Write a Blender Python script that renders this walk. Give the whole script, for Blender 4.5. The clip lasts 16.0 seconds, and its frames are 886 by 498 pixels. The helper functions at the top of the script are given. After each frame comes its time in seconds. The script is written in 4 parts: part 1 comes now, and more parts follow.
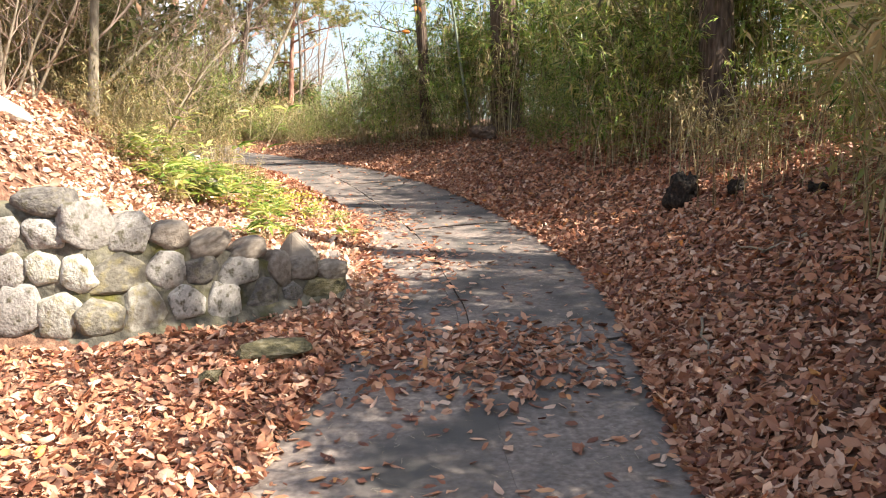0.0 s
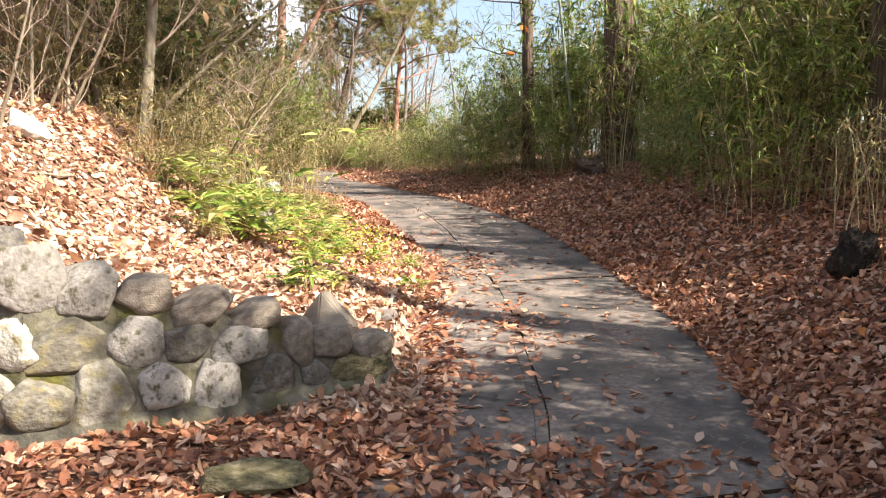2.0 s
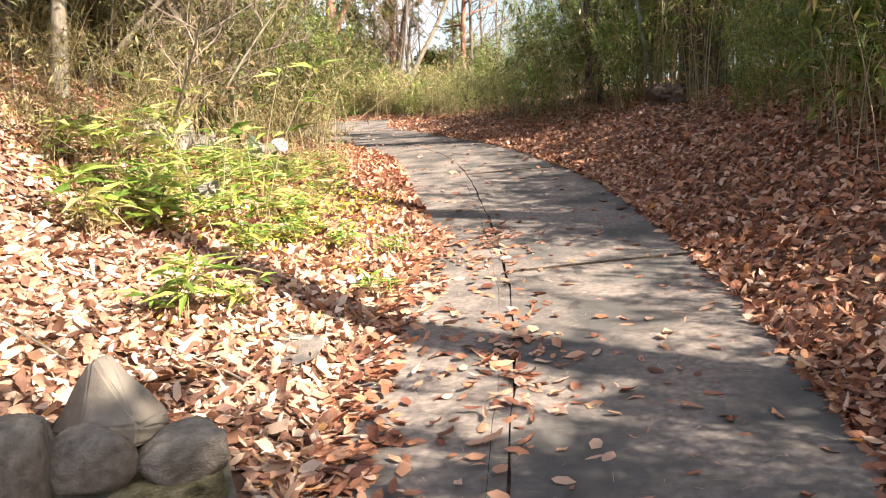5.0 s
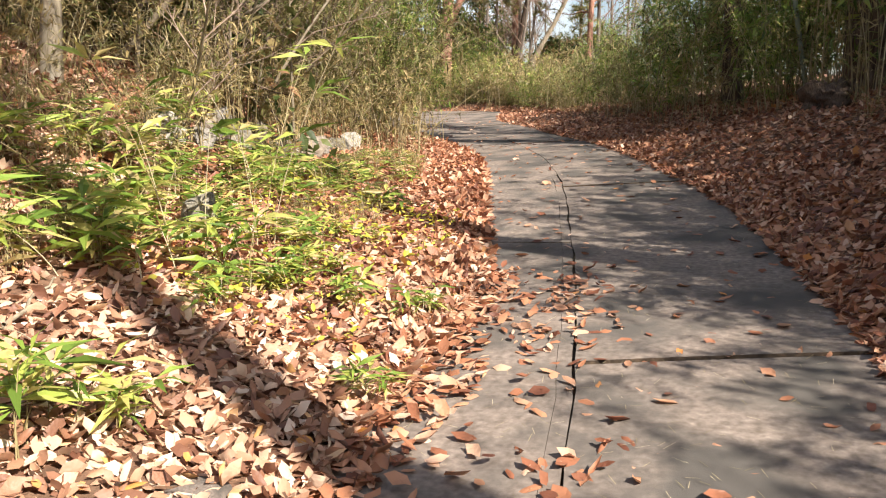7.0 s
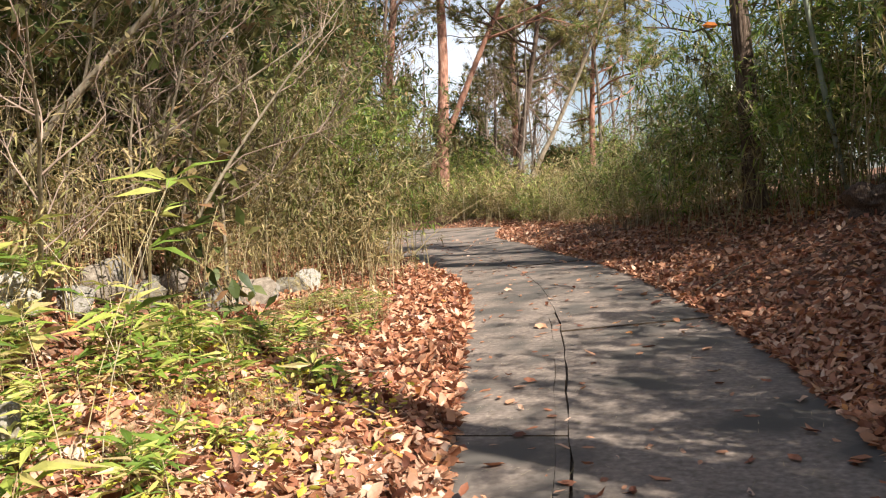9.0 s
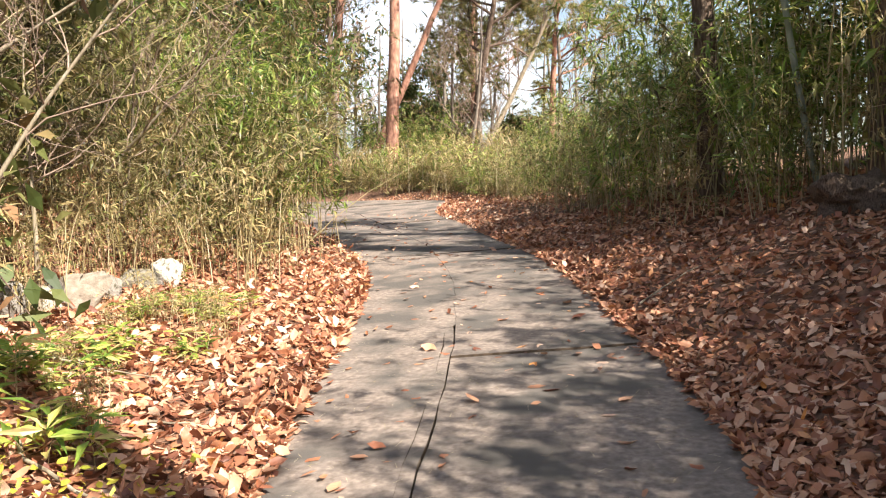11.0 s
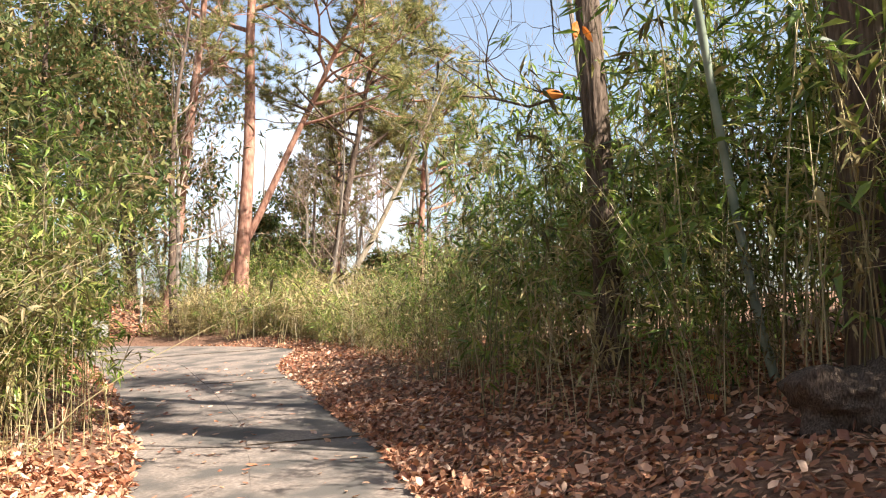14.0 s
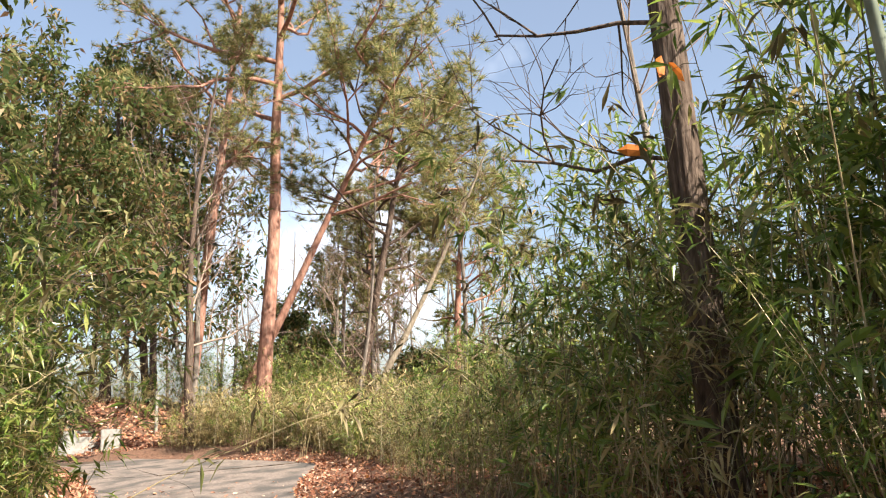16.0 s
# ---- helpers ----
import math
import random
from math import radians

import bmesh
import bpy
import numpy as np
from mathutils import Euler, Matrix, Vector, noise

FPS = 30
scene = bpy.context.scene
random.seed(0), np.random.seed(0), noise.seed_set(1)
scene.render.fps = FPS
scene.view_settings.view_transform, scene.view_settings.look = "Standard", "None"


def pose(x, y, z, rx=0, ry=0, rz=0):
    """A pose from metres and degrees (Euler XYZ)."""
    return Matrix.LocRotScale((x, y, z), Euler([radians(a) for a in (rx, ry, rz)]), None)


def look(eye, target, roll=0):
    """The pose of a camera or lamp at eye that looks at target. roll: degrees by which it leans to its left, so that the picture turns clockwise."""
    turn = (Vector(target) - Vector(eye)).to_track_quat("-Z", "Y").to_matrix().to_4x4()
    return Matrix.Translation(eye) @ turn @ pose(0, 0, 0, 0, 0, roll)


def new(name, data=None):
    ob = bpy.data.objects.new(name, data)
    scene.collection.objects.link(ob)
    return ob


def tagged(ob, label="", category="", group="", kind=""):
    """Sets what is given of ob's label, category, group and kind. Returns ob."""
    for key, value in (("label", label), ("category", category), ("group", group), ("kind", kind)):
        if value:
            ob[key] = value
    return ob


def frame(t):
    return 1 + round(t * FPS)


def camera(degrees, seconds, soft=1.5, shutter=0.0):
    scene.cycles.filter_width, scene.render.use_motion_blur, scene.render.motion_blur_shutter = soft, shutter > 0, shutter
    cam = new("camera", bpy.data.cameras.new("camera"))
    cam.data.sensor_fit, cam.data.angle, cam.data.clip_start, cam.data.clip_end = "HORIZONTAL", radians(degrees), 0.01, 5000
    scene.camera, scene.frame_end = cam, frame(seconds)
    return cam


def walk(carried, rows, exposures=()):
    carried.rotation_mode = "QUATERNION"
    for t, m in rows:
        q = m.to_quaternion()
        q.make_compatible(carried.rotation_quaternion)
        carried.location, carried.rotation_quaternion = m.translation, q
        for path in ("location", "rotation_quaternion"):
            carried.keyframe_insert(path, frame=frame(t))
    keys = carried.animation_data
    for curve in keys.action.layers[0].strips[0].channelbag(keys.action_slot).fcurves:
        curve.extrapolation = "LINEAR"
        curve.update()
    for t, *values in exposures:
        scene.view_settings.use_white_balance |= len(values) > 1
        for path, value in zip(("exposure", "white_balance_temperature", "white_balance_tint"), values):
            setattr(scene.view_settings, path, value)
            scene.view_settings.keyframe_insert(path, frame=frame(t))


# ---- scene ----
cam = camera(55.5, 16.0, 1.15)
METRES, EYE, TILT, LEAN, TURN = 16.1, 1.5, 4.0, -2.0, 0.0
ROWS = [
    (0.0, 0.0, 0.0, 0.0, -0.44, -11.36, 2.19),
    (0.5, 0.0053, 0.0264, -0.0025, 1.46, -11.16, 2.28),
    (1.0, 0.0064, 0.0606, -0.0018, 2.19, -10.89, 1.35),
    (1.5, 0.0103, 0.0943, -0.0048, 3.97, -9.92, 1.32),
    (2.0, 0.011, 0.1237, -0.0068, 7.1, -9.15, 1.08),
    (2.5, 0.0077, 0.1577, -0.0104, 7.11, -10.95, -0.68),
    (3.0, 0.0186, 0.1887, -0.0173, 5.96, -13.41, 2.65),
    (3.5, 0.0275, 0.2143, -0.0165, 6.0, -14.23, 2.2),
    (4.0, 0.0298, 0.2464, -0.0166, 6.33, -14.59, 1.05),
    (4.5, 0.0382, 0.2757, -0.0203, 9.4, -13.4, 3.35),
    (7.0, 0.0315, 0.4372, -0.0269, 21.58, -12.69, 3.85),
    (7.5, 0.0298, 0.4715, -0.0314, 24.16, -13.82, 5.21),
    (8.0, 0.0232, 0.5023, -0.0307, 28.11, -13.88, 6.96),
    (8.5, 0.0113, 0.5348, -0.0274, 26.85, -9.08, 5.96),
    (9.0, 0.0115, 0.5638, -0.026, 22.21, -5.11, 6.7),
    (9.5, 0.013, 0.5889, -0.0238, 22.28, -3.95, 6.32),
    (10.0, 0.0159, 0.6188, -0.0231, 20.91, -4.98, 5.89),
    (12.5, 0.0047, 0.7606, -0.0286, 18.84, -10.02, 2.83),
    (13.0, -0.0053, 0.7923, -0.0174, 12.82, -3.57, 2.56),
    (13.5, -0.0082, 0.8259, -0.0175, 11.16, -0.41, 3.7),
    (14.0, -0.0142, 0.8528, -0.0181, 11.54, 0.71, 3.8),
    (14.5, -0.0236, 0.8842, -0.0111, 11.88, 4.53, 3.93),
    (15.0, -0.027, 0.917, -0.0115, 12.42, 5.71, 3.75),
    (15.5, -0.034, 0.9429, -0.0148, 13.4, 5.16, 3.55),
    (16.0, -0.0443, 0.9741, -0.0091, 13.96, 7.22, 4.56),
]
walk(cam, [(t, pose(0, 0, EYE, TILT, LEAN, TURN) @ pose(METRES * x, METRES * y, METRES * z, 90 + pitch, roll, yaw)) for t, x, y, z, yaw, pitch, roll in ROWS], exposures=[(0.0, 1.85), (2.0, 1.65), (4.0, 1.88), (7.0, 1.2), (8.0, 1.0), (9.0, 1.05), (10.2, 1.3), (12.3, 1.95), (13.2, 1.85), (14.2, 1.62), (16.0, 1.45)])

# ---- sky, sun ----
SUN_AZ, SUN_EL = math.atan2(0.92, -0.40), radians(43)
sun_way = Vector((math.sin(SUN_AZ) * math.cos(SUN_EL), math.cos(SUN_AZ) * math.cos(SUN_EL), math.sin(SUN_EL)))
world = bpy.data.worlds.new("sky")
scene.world = world
world.use_nodes = True
wn = world.node_tree
bg = wn.nodes["Background"]
sky = wn.nodes.new("ShaderNodeTexSky")
sky.sky_type, sky.sun_disc = "NISHITA", False
sky.sun_elevation, sky.sun_rotation = SUN_EL, SUN_AZ
sky.dust_density = 2.0
coord = wn.nodes.new("ShaderNodeTexCoord")
cloud = wn.nodes.new("ShaderNodeTexNoise")
cloud.inputs["Scale"].default_value, cloud.inputs["Detail"].default_value = 3.0, 5.0
ramp = wn.nodes.new("ShaderNodeValToRGB")
ramp.color_ramp.elements[0].position, ramp.color_ramp.elements[1].position = 0.58, 0.84
ramp.color_ramp.elements[0].color = (0.08, 0.08, 0.08, 1)
mixc = wn.nodes.new("ShaderNodeMixRGB")
mixc.inputs[2].default_value = (11.0, 11.4, 12.2, 1)
wn.links.new(coord.outputs["Generated"], cloud.inputs["Vector"])
wn.links.new(cloud.outputs["Fac"], ramp.inputs["Fac"])
wn.links.new(ramp.outputs["Color"], mixc.inputs[0])
wn.links.new(sky.outputs["Color"], mixc.inputs[1])
wn.links.new(mixc.outputs["Color"], bg.inputs["Color"])
bg.inputs["Strength"].default_value = 0.072
sun = new("sun", bpy.data.lights.new("sun", "SUN"))
sun.data.energy, sun.data.angle, sun.data.color = 5.0, radians(0.6), (1.0, 0.93, 0.82)
sun.matrix_world = look((0, 0, 30), Vector((0, 0, 30)) - sun_way)


# ---- materials ----
def rgba(c):
    return (c[0], c[1], c[2], 1.0)


def material(name, stops, rough=0.8, scale=6.0, detail=6.0, bump=0.3, bump_scale=40.0, source="noise", leafy=0.0, stain=None, stretch=(1, 1, 1), spec=0.3):
    """Procedural surface: a colour ramp over noise, or over a random value for each island or object, with large stains and fine relief."""
    mat = bpy.data.materials.new(name)
    mat.use_nodes = True
    nt = mat.node_tree
    bsdf = nt.nodes["Principled BSDF"]
    bsdf.inputs["Roughness"].default_value = rough
    bsdf.inputs["Specular IOR Level"].default_value = spec
    tc = nt.nodes.new("ShaderNodeTexCoord")
    geo = nt.nodes.new("ShaderNodeNewGeometry")
    mapping = nt.nodes.new("ShaderNodeMapping")
    mapping.inputs["Scale"].default_value = stretch
    nt.links.new(tc.outputs["Object"], mapping.inputs["Vector"])
    fine = nt.nodes.new("ShaderNodeTexNoise")
    fine.inputs["Scale"].default_value, fine.inputs["Detail"].default_value = scale, detail
    nt.links.new(mapping.outputs["Vector"], fine.inputs["Vector"])
    cr = nt.nodes.new("ShaderNodeValToRGB")
    els = cr.color_ramp.elements
    while len(els) < len(stops):
        els.new(0.5)
    for e, (p, c) in zip(els, stops):
        e.position, e.color = p, rgba(c)
    if source == "island":
        nt.links.new(geo.outputs["Random Per Island"], cr.inputs["Fac"])
    elif source == "object":
        info = nt.nodes.new("ShaderNodeObjectInfo")
        add = nt.nodes.new("ShaderNodeMath")
        add.operation = "MULTIPLY_ADD"
        add.inputs[1].default_value = 0.45
        nt.links.new(info.outputs["Random"], add.inputs[0])
        half = nt.nodes.new("ShaderNodeMath")
        half.operation = "MULTIPLY"
        half.inputs[1].default_value = 0.6
        nt.links.new(fine.outputs["Fac"], half.inputs[0])
        nt.links.new(half.outputs[0], add.inputs[2])
        nt.links.new(add.outputs[0], cr.inputs["Fac"])
    else:
        nt.links.new(fine.outputs["Fac"], cr.inputs["Fac"])
    colour = cr.outputs["Color"]
    if stain:
        big = nt.nodes.new("ShaderNodeTexNoise")
        big.inputs["Scale"].default_value, big.inputs["Detail"].default_value = stain[1], 4.0
        nt.links.new(tc.outputs["Object"], big.inputs["Vector"])
        sr = nt.nodes.new("ShaderNodeValToRGB")
        sr.color_ramp.elements[0].position, sr.color_ramp.elements[1].position = stain[2], stain[3]
        mx = nt.nodes.new("ShaderNodeMixRGB")
        mx.inputs[2].default_value = rgba(stain[0])
        nt.links.new(big.outputs["Fac"], sr.inputs["Fac"])
        nt.links.new(sr.outputs["Color"], mx.inputs[0])
        nt.links.new(colour, mx.inputs[1])
        colour = mx.outputs["Color"]
    nt.links.new(colour, bsdf.inputs["Base Color"])
    if bump:
        bn = nt.nodes.new("ShaderNodeTexNoise")
        bn.inputs["Scale"].default_value, bn.inputs["Detail"].default_value = bump_scale, 5.0
        nt.links.new(mapping.outputs["Vector"], bn.inputs["Vector"])
        b = nt.nodes.new("ShaderNodeBump")
        b.inputs["Strength"].default_value, b.inputs["Distance"].default_value = bump, 0.02
        nt.links.new(bn.outputs["Fac"], b.inputs["Height"])
        nt.links.new(b.outputs["Normal"], bsdf.inputs["Normal"])
    if leafy:
        tr = nt.nodes.new("ShaderNodeBsdfTranslucent")
        nt.links.new(colour, tr.inputs["Color"])
        ms = nt.nodes.new("ShaderNodeMixShader")
        ms.inputs[0].default_value = leafy
        out = nt.nodes["Material Output"]
        nt.links.new(bsdf.outputs[0], ms.inputs[1])
        nt.links.new(tr.outputs[0], ms.inputs[2])
        nt.links.new(ms.outputs[0], out.inputs["Surface"])
    return mat


SOIL = material("leaf_mould", [(0.3, (0.08, 0.042, 0.027)), (0.5, (0.17, 0.088, 0.055)), (0.7, (0.27, 0.155, 0.1))], 0.95, 18, 8, 0.9, 45, stain=((0.13, 0.08, 0.05), 0.9, 0.5, 0.75))
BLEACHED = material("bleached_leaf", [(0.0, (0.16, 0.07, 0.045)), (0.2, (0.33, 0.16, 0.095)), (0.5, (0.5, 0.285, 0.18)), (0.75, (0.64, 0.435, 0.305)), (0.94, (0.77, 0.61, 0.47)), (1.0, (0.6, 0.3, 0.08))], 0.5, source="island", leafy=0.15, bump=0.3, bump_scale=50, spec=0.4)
LITTER = material("dead_leaf", [(0.0, (0.125, 0.045, 0.028)), (0.2, (0.28, 0.107, 0.058)), (0.5, (0.45, 0.2, 0.106)), (0.78, (0.58, 0.32, 0.198)), (0.95, (0.7, 0.48, 0.35)), (1.0, (0.58, 0.23, 0.047))], 0.5, source="island", leafy=0.15, bump=0.3, bump_scale=50, spec=0.4)
CONCRETE = material("worn_concrete", [(0.3, (0.148, 0.117, 0.096)), (0.45, (0.205, 0.163, 0.136)), (0.6, (0.264, 0.212, 0.178)), (0.75, (0.352, 0.291, 0.246))], 0.85, 26, 12, 0.22, 260, stain=((0.1, 0.088, 0.078), 1.7, 0.44, 0.62))
JOINT = material("dark_joint", [(0.3, (0.045, 0.033, 0.025)), (0.7, (0.13, 0.09, 0.06))], 0.95, 20, 4, 0.5, 60)
STONE = material("field_stone", [(0.28, (0.078, 0.069, 0.060)), (0.45, (0.195, 0.173, 0.152)), (0.62, (0.305, 0.276, 0.244)), (0.85, (0.481, 0.448, 0.397))], 0.9, 3.2, 9, 0.7, 7, source="object", stain=((0.09, 0.078, 0.05), 3.4, 0.5, 0.68))
MORTAR = material("old_mortar", [(0.3, (0.049, 0.045, 0.034)), (0.5, (0.126, 0.112, 0.084)), (0.72, (0.266, 0.235, 0.175))], 0.97, 7, 10, 1.0, 24, stain=((0.1, 0.09, 0.022), 2.6, 0.46, 0.62))
MOSS = material("moss_stone", [(0.3, (0.070, 0.062, 0.034)), (0.5, (0.161, 0.133, 0.067)), (0.75, (0.294, 0.252, 0.168))], 0.95, 4, 10, 1.0, 14)
PALE = material("pale_stone", [(0.3, (0.55, 0.53, 0.48)), (0.7, (0.75, 0.73, 0.68))], 0.85, 9, 8, 0.4, 40)
LICHEN = material("lichened_stone", [(0.3, (0.12, 0.105, 0.08)), (0.47, (0.22, 0.198, 0.16)), (0.62, (0.35, 0.325, 0.27)), (0.82, (0.5, 0.48, 0.41))], 0.92, 4.0, 9, 0.7, 7, source="object", stain=((0.2, 0.165, 0.08), 2.6, 0.5, 0.7))
BROWNROCK = material("brown_rock", [(0.3, (0.140, 0.109, 0.084)), (0.55, (0.238, 0.196, 0.154)), (0.78, (0.336, 0.280, 0.231))], 0.88, 3.2, 12, 0.6, 13)
CAST = material("cast_concrete", [(0.3, (0.28, 0.265, 0.235)), (0.7, (0.42, 0.4, 0.36))], 0.9, 9, 8, 0.3, 60)
BARK = material("dark_bark", [(0.3, (0.045, 0.03, 0.022)), (0.5, (0.115, 0.079, 0.058)), (0.72, (0.21, 0.155, 0.12))], 0.95, 9, 8, 1.0, 14, stretch=(3, 3, 0.5))
PINEBARK = material("red_pine_bark", [(0.25, (0.13, 0.065, 0.048)), (0.5, (0.33, 0.165, 0.115)), (0.75, (0.46, 0.29, 0.215))], 0.9, 5, 8, 0.9, 12, stretch=(2, 2, 0.8))
PALEBARK = material("pale_bark", [(0.3, (0.17, 0.135, 0.095)), (0.55, (0.29, 0.24, 0.17)), (0.75, (0.42, 0.37, 0.29))], 0.9, 9, 8, 0.5, 25, stretch=(2, 2, 0.6))
GREYBARK = material("grey_bark", [(0.3, (0.11, 0.088, 0.07)), (0.55, (0.2, 0.165, 0.135)), (0.75, (0.32, 0.28, 0.23))], 0.9, 9, 8, 0.6, 25, stretch=(2, 2, 0.6))
TWIG = material("bare_twig", [(0.3, (0.16, 0.11, 0.085)), (0.7, (0.35, 0.26, 0.2))], 0.9, 5, 3, 0.0)
CULM = material("dry_culm", [(0.0, (0.13, 0.105, 0.045)), (0.35, (0.26, 0.21, 0.1)), (0.7, (0.43, 0.34, 0.19)), (1.0, (0.62, 0.53, 0.36))], 0.5, source="island", bump=0)
CHAR = material("charred_wood", [(0.3, (0.012, 0.01, 0.008)), (0.55, (0.035, 0.026, 0.02)), (0.8, (0.08, 0.06, 0.045))], 0.95, 6, 8, 1.0, 12)
POLE = material("bamboo_pole", [(0.3, (0.13, 0.16, 0.11)), (0.7, (0.3, 0.33, 0.26))], 0.45, 4, 3, 0.1, 20)
BLADE = material("bamboo_leaf", [(0.0, (0.05, 0.08, 0.018)), (0.3, (0.13, 0.2, 0.035)), (0.62, (0.24, 0.33, 0.06)), (0.85, (0.38, 0.4, 0.1)), (1.0, (0.54, 0.41, 0.19))], 0.34, source="island", leafy=0.45, bump=0, spec=0.6)
OLIVE = material("olive_leaf", [(0.0, (0.06, 0.05, 0.022)), (0.3, (0.14, 0.108, 0.048)), (0.55, (0.125, 0.14, 0.035)), (0.8, (0.23, 0.2, 0.075)), (1.0, (0.38, 0.29, 0.155))], 0.5, source="island", leafy=0.35, bump=0, spec=0.4)
DRYBLADE = material("withered_leaf", [(0.0, (0.20, 0.15, 0.06)), (0.4, (0.33, 0.25, 0.11)), (0.75, (0.46, 0.36, 0.18)), (1.0, (0.20, 0.24, 0.06))], 0.6, source="island", leafy=0.3, bump=0)
SASA = material("dwarf_bamboo_leaf", [(0.0, (0.1, 0.17, 0.027)), (0.35, (0.25, 0.36, 0.06)), (0.65, (0.42, 0.47, 0.1)), (0.85, (0.57, 0.5, 0.17)), (1.0, (0.5, 0.38, 0.2))], 0.4, source="island", leafy=0.38, bump=0, spec=0.5)
YELLOW = material("yellow_leaf", [(0.0, (0.4, 0.4, 0.05)), (1.0, (0.62, 0.52, 0.08))], 0.5, source="island", leafy=0.3, bump=0)
NEEDLE = material("pine_needle", [(0.0, (0.07, 0.10, 0.03)), (0.5, (0.24, 0.245, 0.08)), (0.85, (0.42, 0.36, 0.14)), (1.0, (0.42, 0.29, 0.14))], 0.6, source="island", leafy=0.4, bump=0)
EVERGREEN = material("broad_leaf", [(0.0, (0.045, 0.07, 0.02)), (0.45, (0.12, 0.155, 0.045)), (0.75, (0.23, 0.22, 0.08)), (1.0, (0.36, 0.2, 0.11))], 0.5, source="island", leafy=0.42, bump=0)
ORANGE = material("orange_leaf", [(0.3, (0.45, 0.12, 0.02)), (0.7, (0.62, 0.22, 0.04))], 0.6, 8, 4, 0.0, leafy=0.3)
rng = np.random.default_rng(7)

# ---- the lie of the land: u across, v ahead, h up, on the slope of the path ----
SLOPE = pose(0, 0, EYE, TILT, LEAN, TURN)
V_R = [-6, 1, 3.9, 5.9, 7.2, 8.4, 9.8, 11.3, 13.2, 15.4, 16.8, 18.9, 21.2, 23.8, 26.1, 28.3, 30.5, 32.4, 34, 36, 40]
U_R = [0.9, 1.1, 1.22, 1.4, 1.5, 1.42, 1.22, 0.97, 0.57, 0.0, -0.6, -1.4, -2.4, -3.9, -5.1, -6.4, -7.1, -7.5, -11, -16, -28]
V_L = [-6, 1, 3.9, 5.9, 7.2, 8.2, 9.6, 11, 12.7, 14.6, 16.4, 18.8, 20.6, 23.4, 25.8, 29, 32.5, 34, 35, 36, 40]
U_L = [-1.3, -1.2, -1.03, -0.75, -0.68, -0.9, -1.15, -1.25, -1.5, -2.2, -2.8, -3.7, -4.6, -6.4, -8.2, -10.6, -13.6, -16.5, -20.5, -26, -45]
V_J = [-6, 6.7, 9.6, 10.75, 12.24, 16.0, 17.7, 19.4, 22.5, 26, 30, 34, 40]
U_J = [0.6, 0.2, -0.16, -0.39, -0.72, -1.7, -2.27, -2.9, -4.4, -6.6, -9.3, -13.5, -33]


def edge_r(v):
    return sum(np.interp(v + k, V_R, U_R) for k in (-0.7, -0.35, 0, 0.35, 0.7)) / 5


def edge_l(v):
    return sum(np.interp(v + k, V_L, U_L) for k in (-0.7, -0.35, 0, 0.35, 0.7)) / 5


def joint_u(v):
    return sum(np.interp(v + k, V_J, U_J) for k in (-0.7, -0.35, 0, 0.35, 0.7)) / 5


def path_h(v):
    return np.interp(v, [-6, 0, 2, 4, 18, 22, 28, 36, 60], [0.15, -0.1, -0.28, -0.41, -0.41, -0.5, -0.62, -0.64, -3.0])


WALL_U = [-5.2, -3.2, -2.6, -2.05, -1.5, -0.86]
WALL_V = [5.9, 5.9, 5.95, 6.35, 6.8, 7.38]


def ease(x, a, b):
    k = np.clip((x - a) / (b - a), 0, 1)
    return k * k * (3 - 2 * k)


def rough_land(u, v):
    return 0.05 * np.sin(1.7 * u + 0.6 * v) * np.sin(1.3 * v - 0.4 * u + 1) + 0.025 * np.sin(4.1 * u + 2) * np.sin(3.7 * v)


def land(u, v):
    """Height of the ground over the slope plane."""
    u, v = np.asarray(u, float), np.asarray(v, float)
    base = path_h(v)
    turn = np.interp(v, [6, 12, 22], [1.0, 0.95, 0.8])
    dr, dl = (u - edge_r(v)) * turn, (edge_l(v) - u) * turn
    right = np.interp(dr, [0, 0.12, 0.9, 1.3, 3, 6, 12, 40], [0.02, 0.07, 0.4, 0.62, 1.25, 2.1, 3.0, 3.5]) * np.interp(v, [0, 12, 17, 24, 31], [1, 1, 0.72, 0.5, 0.15])
    bank = np.interp(dl, [0, 0.15, 1.1, 2.1, 2.5, 3.6, 5, 9, 30], [0.02, 0.06, 0.27, 0.6, 0.83, 1.75, 2.5, 3.4, 4.0]) * (1 + 0.5 * (1 - ease(v, 6, 9)))
    verge = np.interp(dl, [0, 0.15, 1.1, 2.0, 2.3, 2.6, 3.6, 5, 9, 30], [0.02, 0.05, 0.2, 0.42, 0.55, 0.95, 1.7, 2.5, 3.4, 4.0])
    k = ease(v, 11.5, 13.5) * (1 - ease(v, 18, 20))
    left = bank * (1 - k) + verge * k
    left = left * np.interp(v, [26, 34, 45], [1, 0.55, 0.3])
    wall_v = np.interp(u, WALL_U, WALL_V)
    low = np.interp(dl, [0, 0.3, 6, 30], [0.02, 0.05, 0.15, 0.6])
    behind = ease(v, wall_v + 0.05, wall_v + 0.32)
    left = np.where(u < -0.85, low * (1 - behind) + left * behind, left)
    right = right + 1.5 * ease(dr, 0.5, 4) * np.exp(-((u + 18.5) / 3.5) ** 2) * ease(v, 36.5, 39.5)
    out = np.where(dr > 0, right, np.where(dl > 0, left, -0.07))
    off = np.maximum(dr, dl)
    rim = np.interp(off, [0, 0.4, 1.5], [0.1, 0.5, 1.0])
    return base + out + np.where(off > 0, rough_land(u, v) * rim, 0)


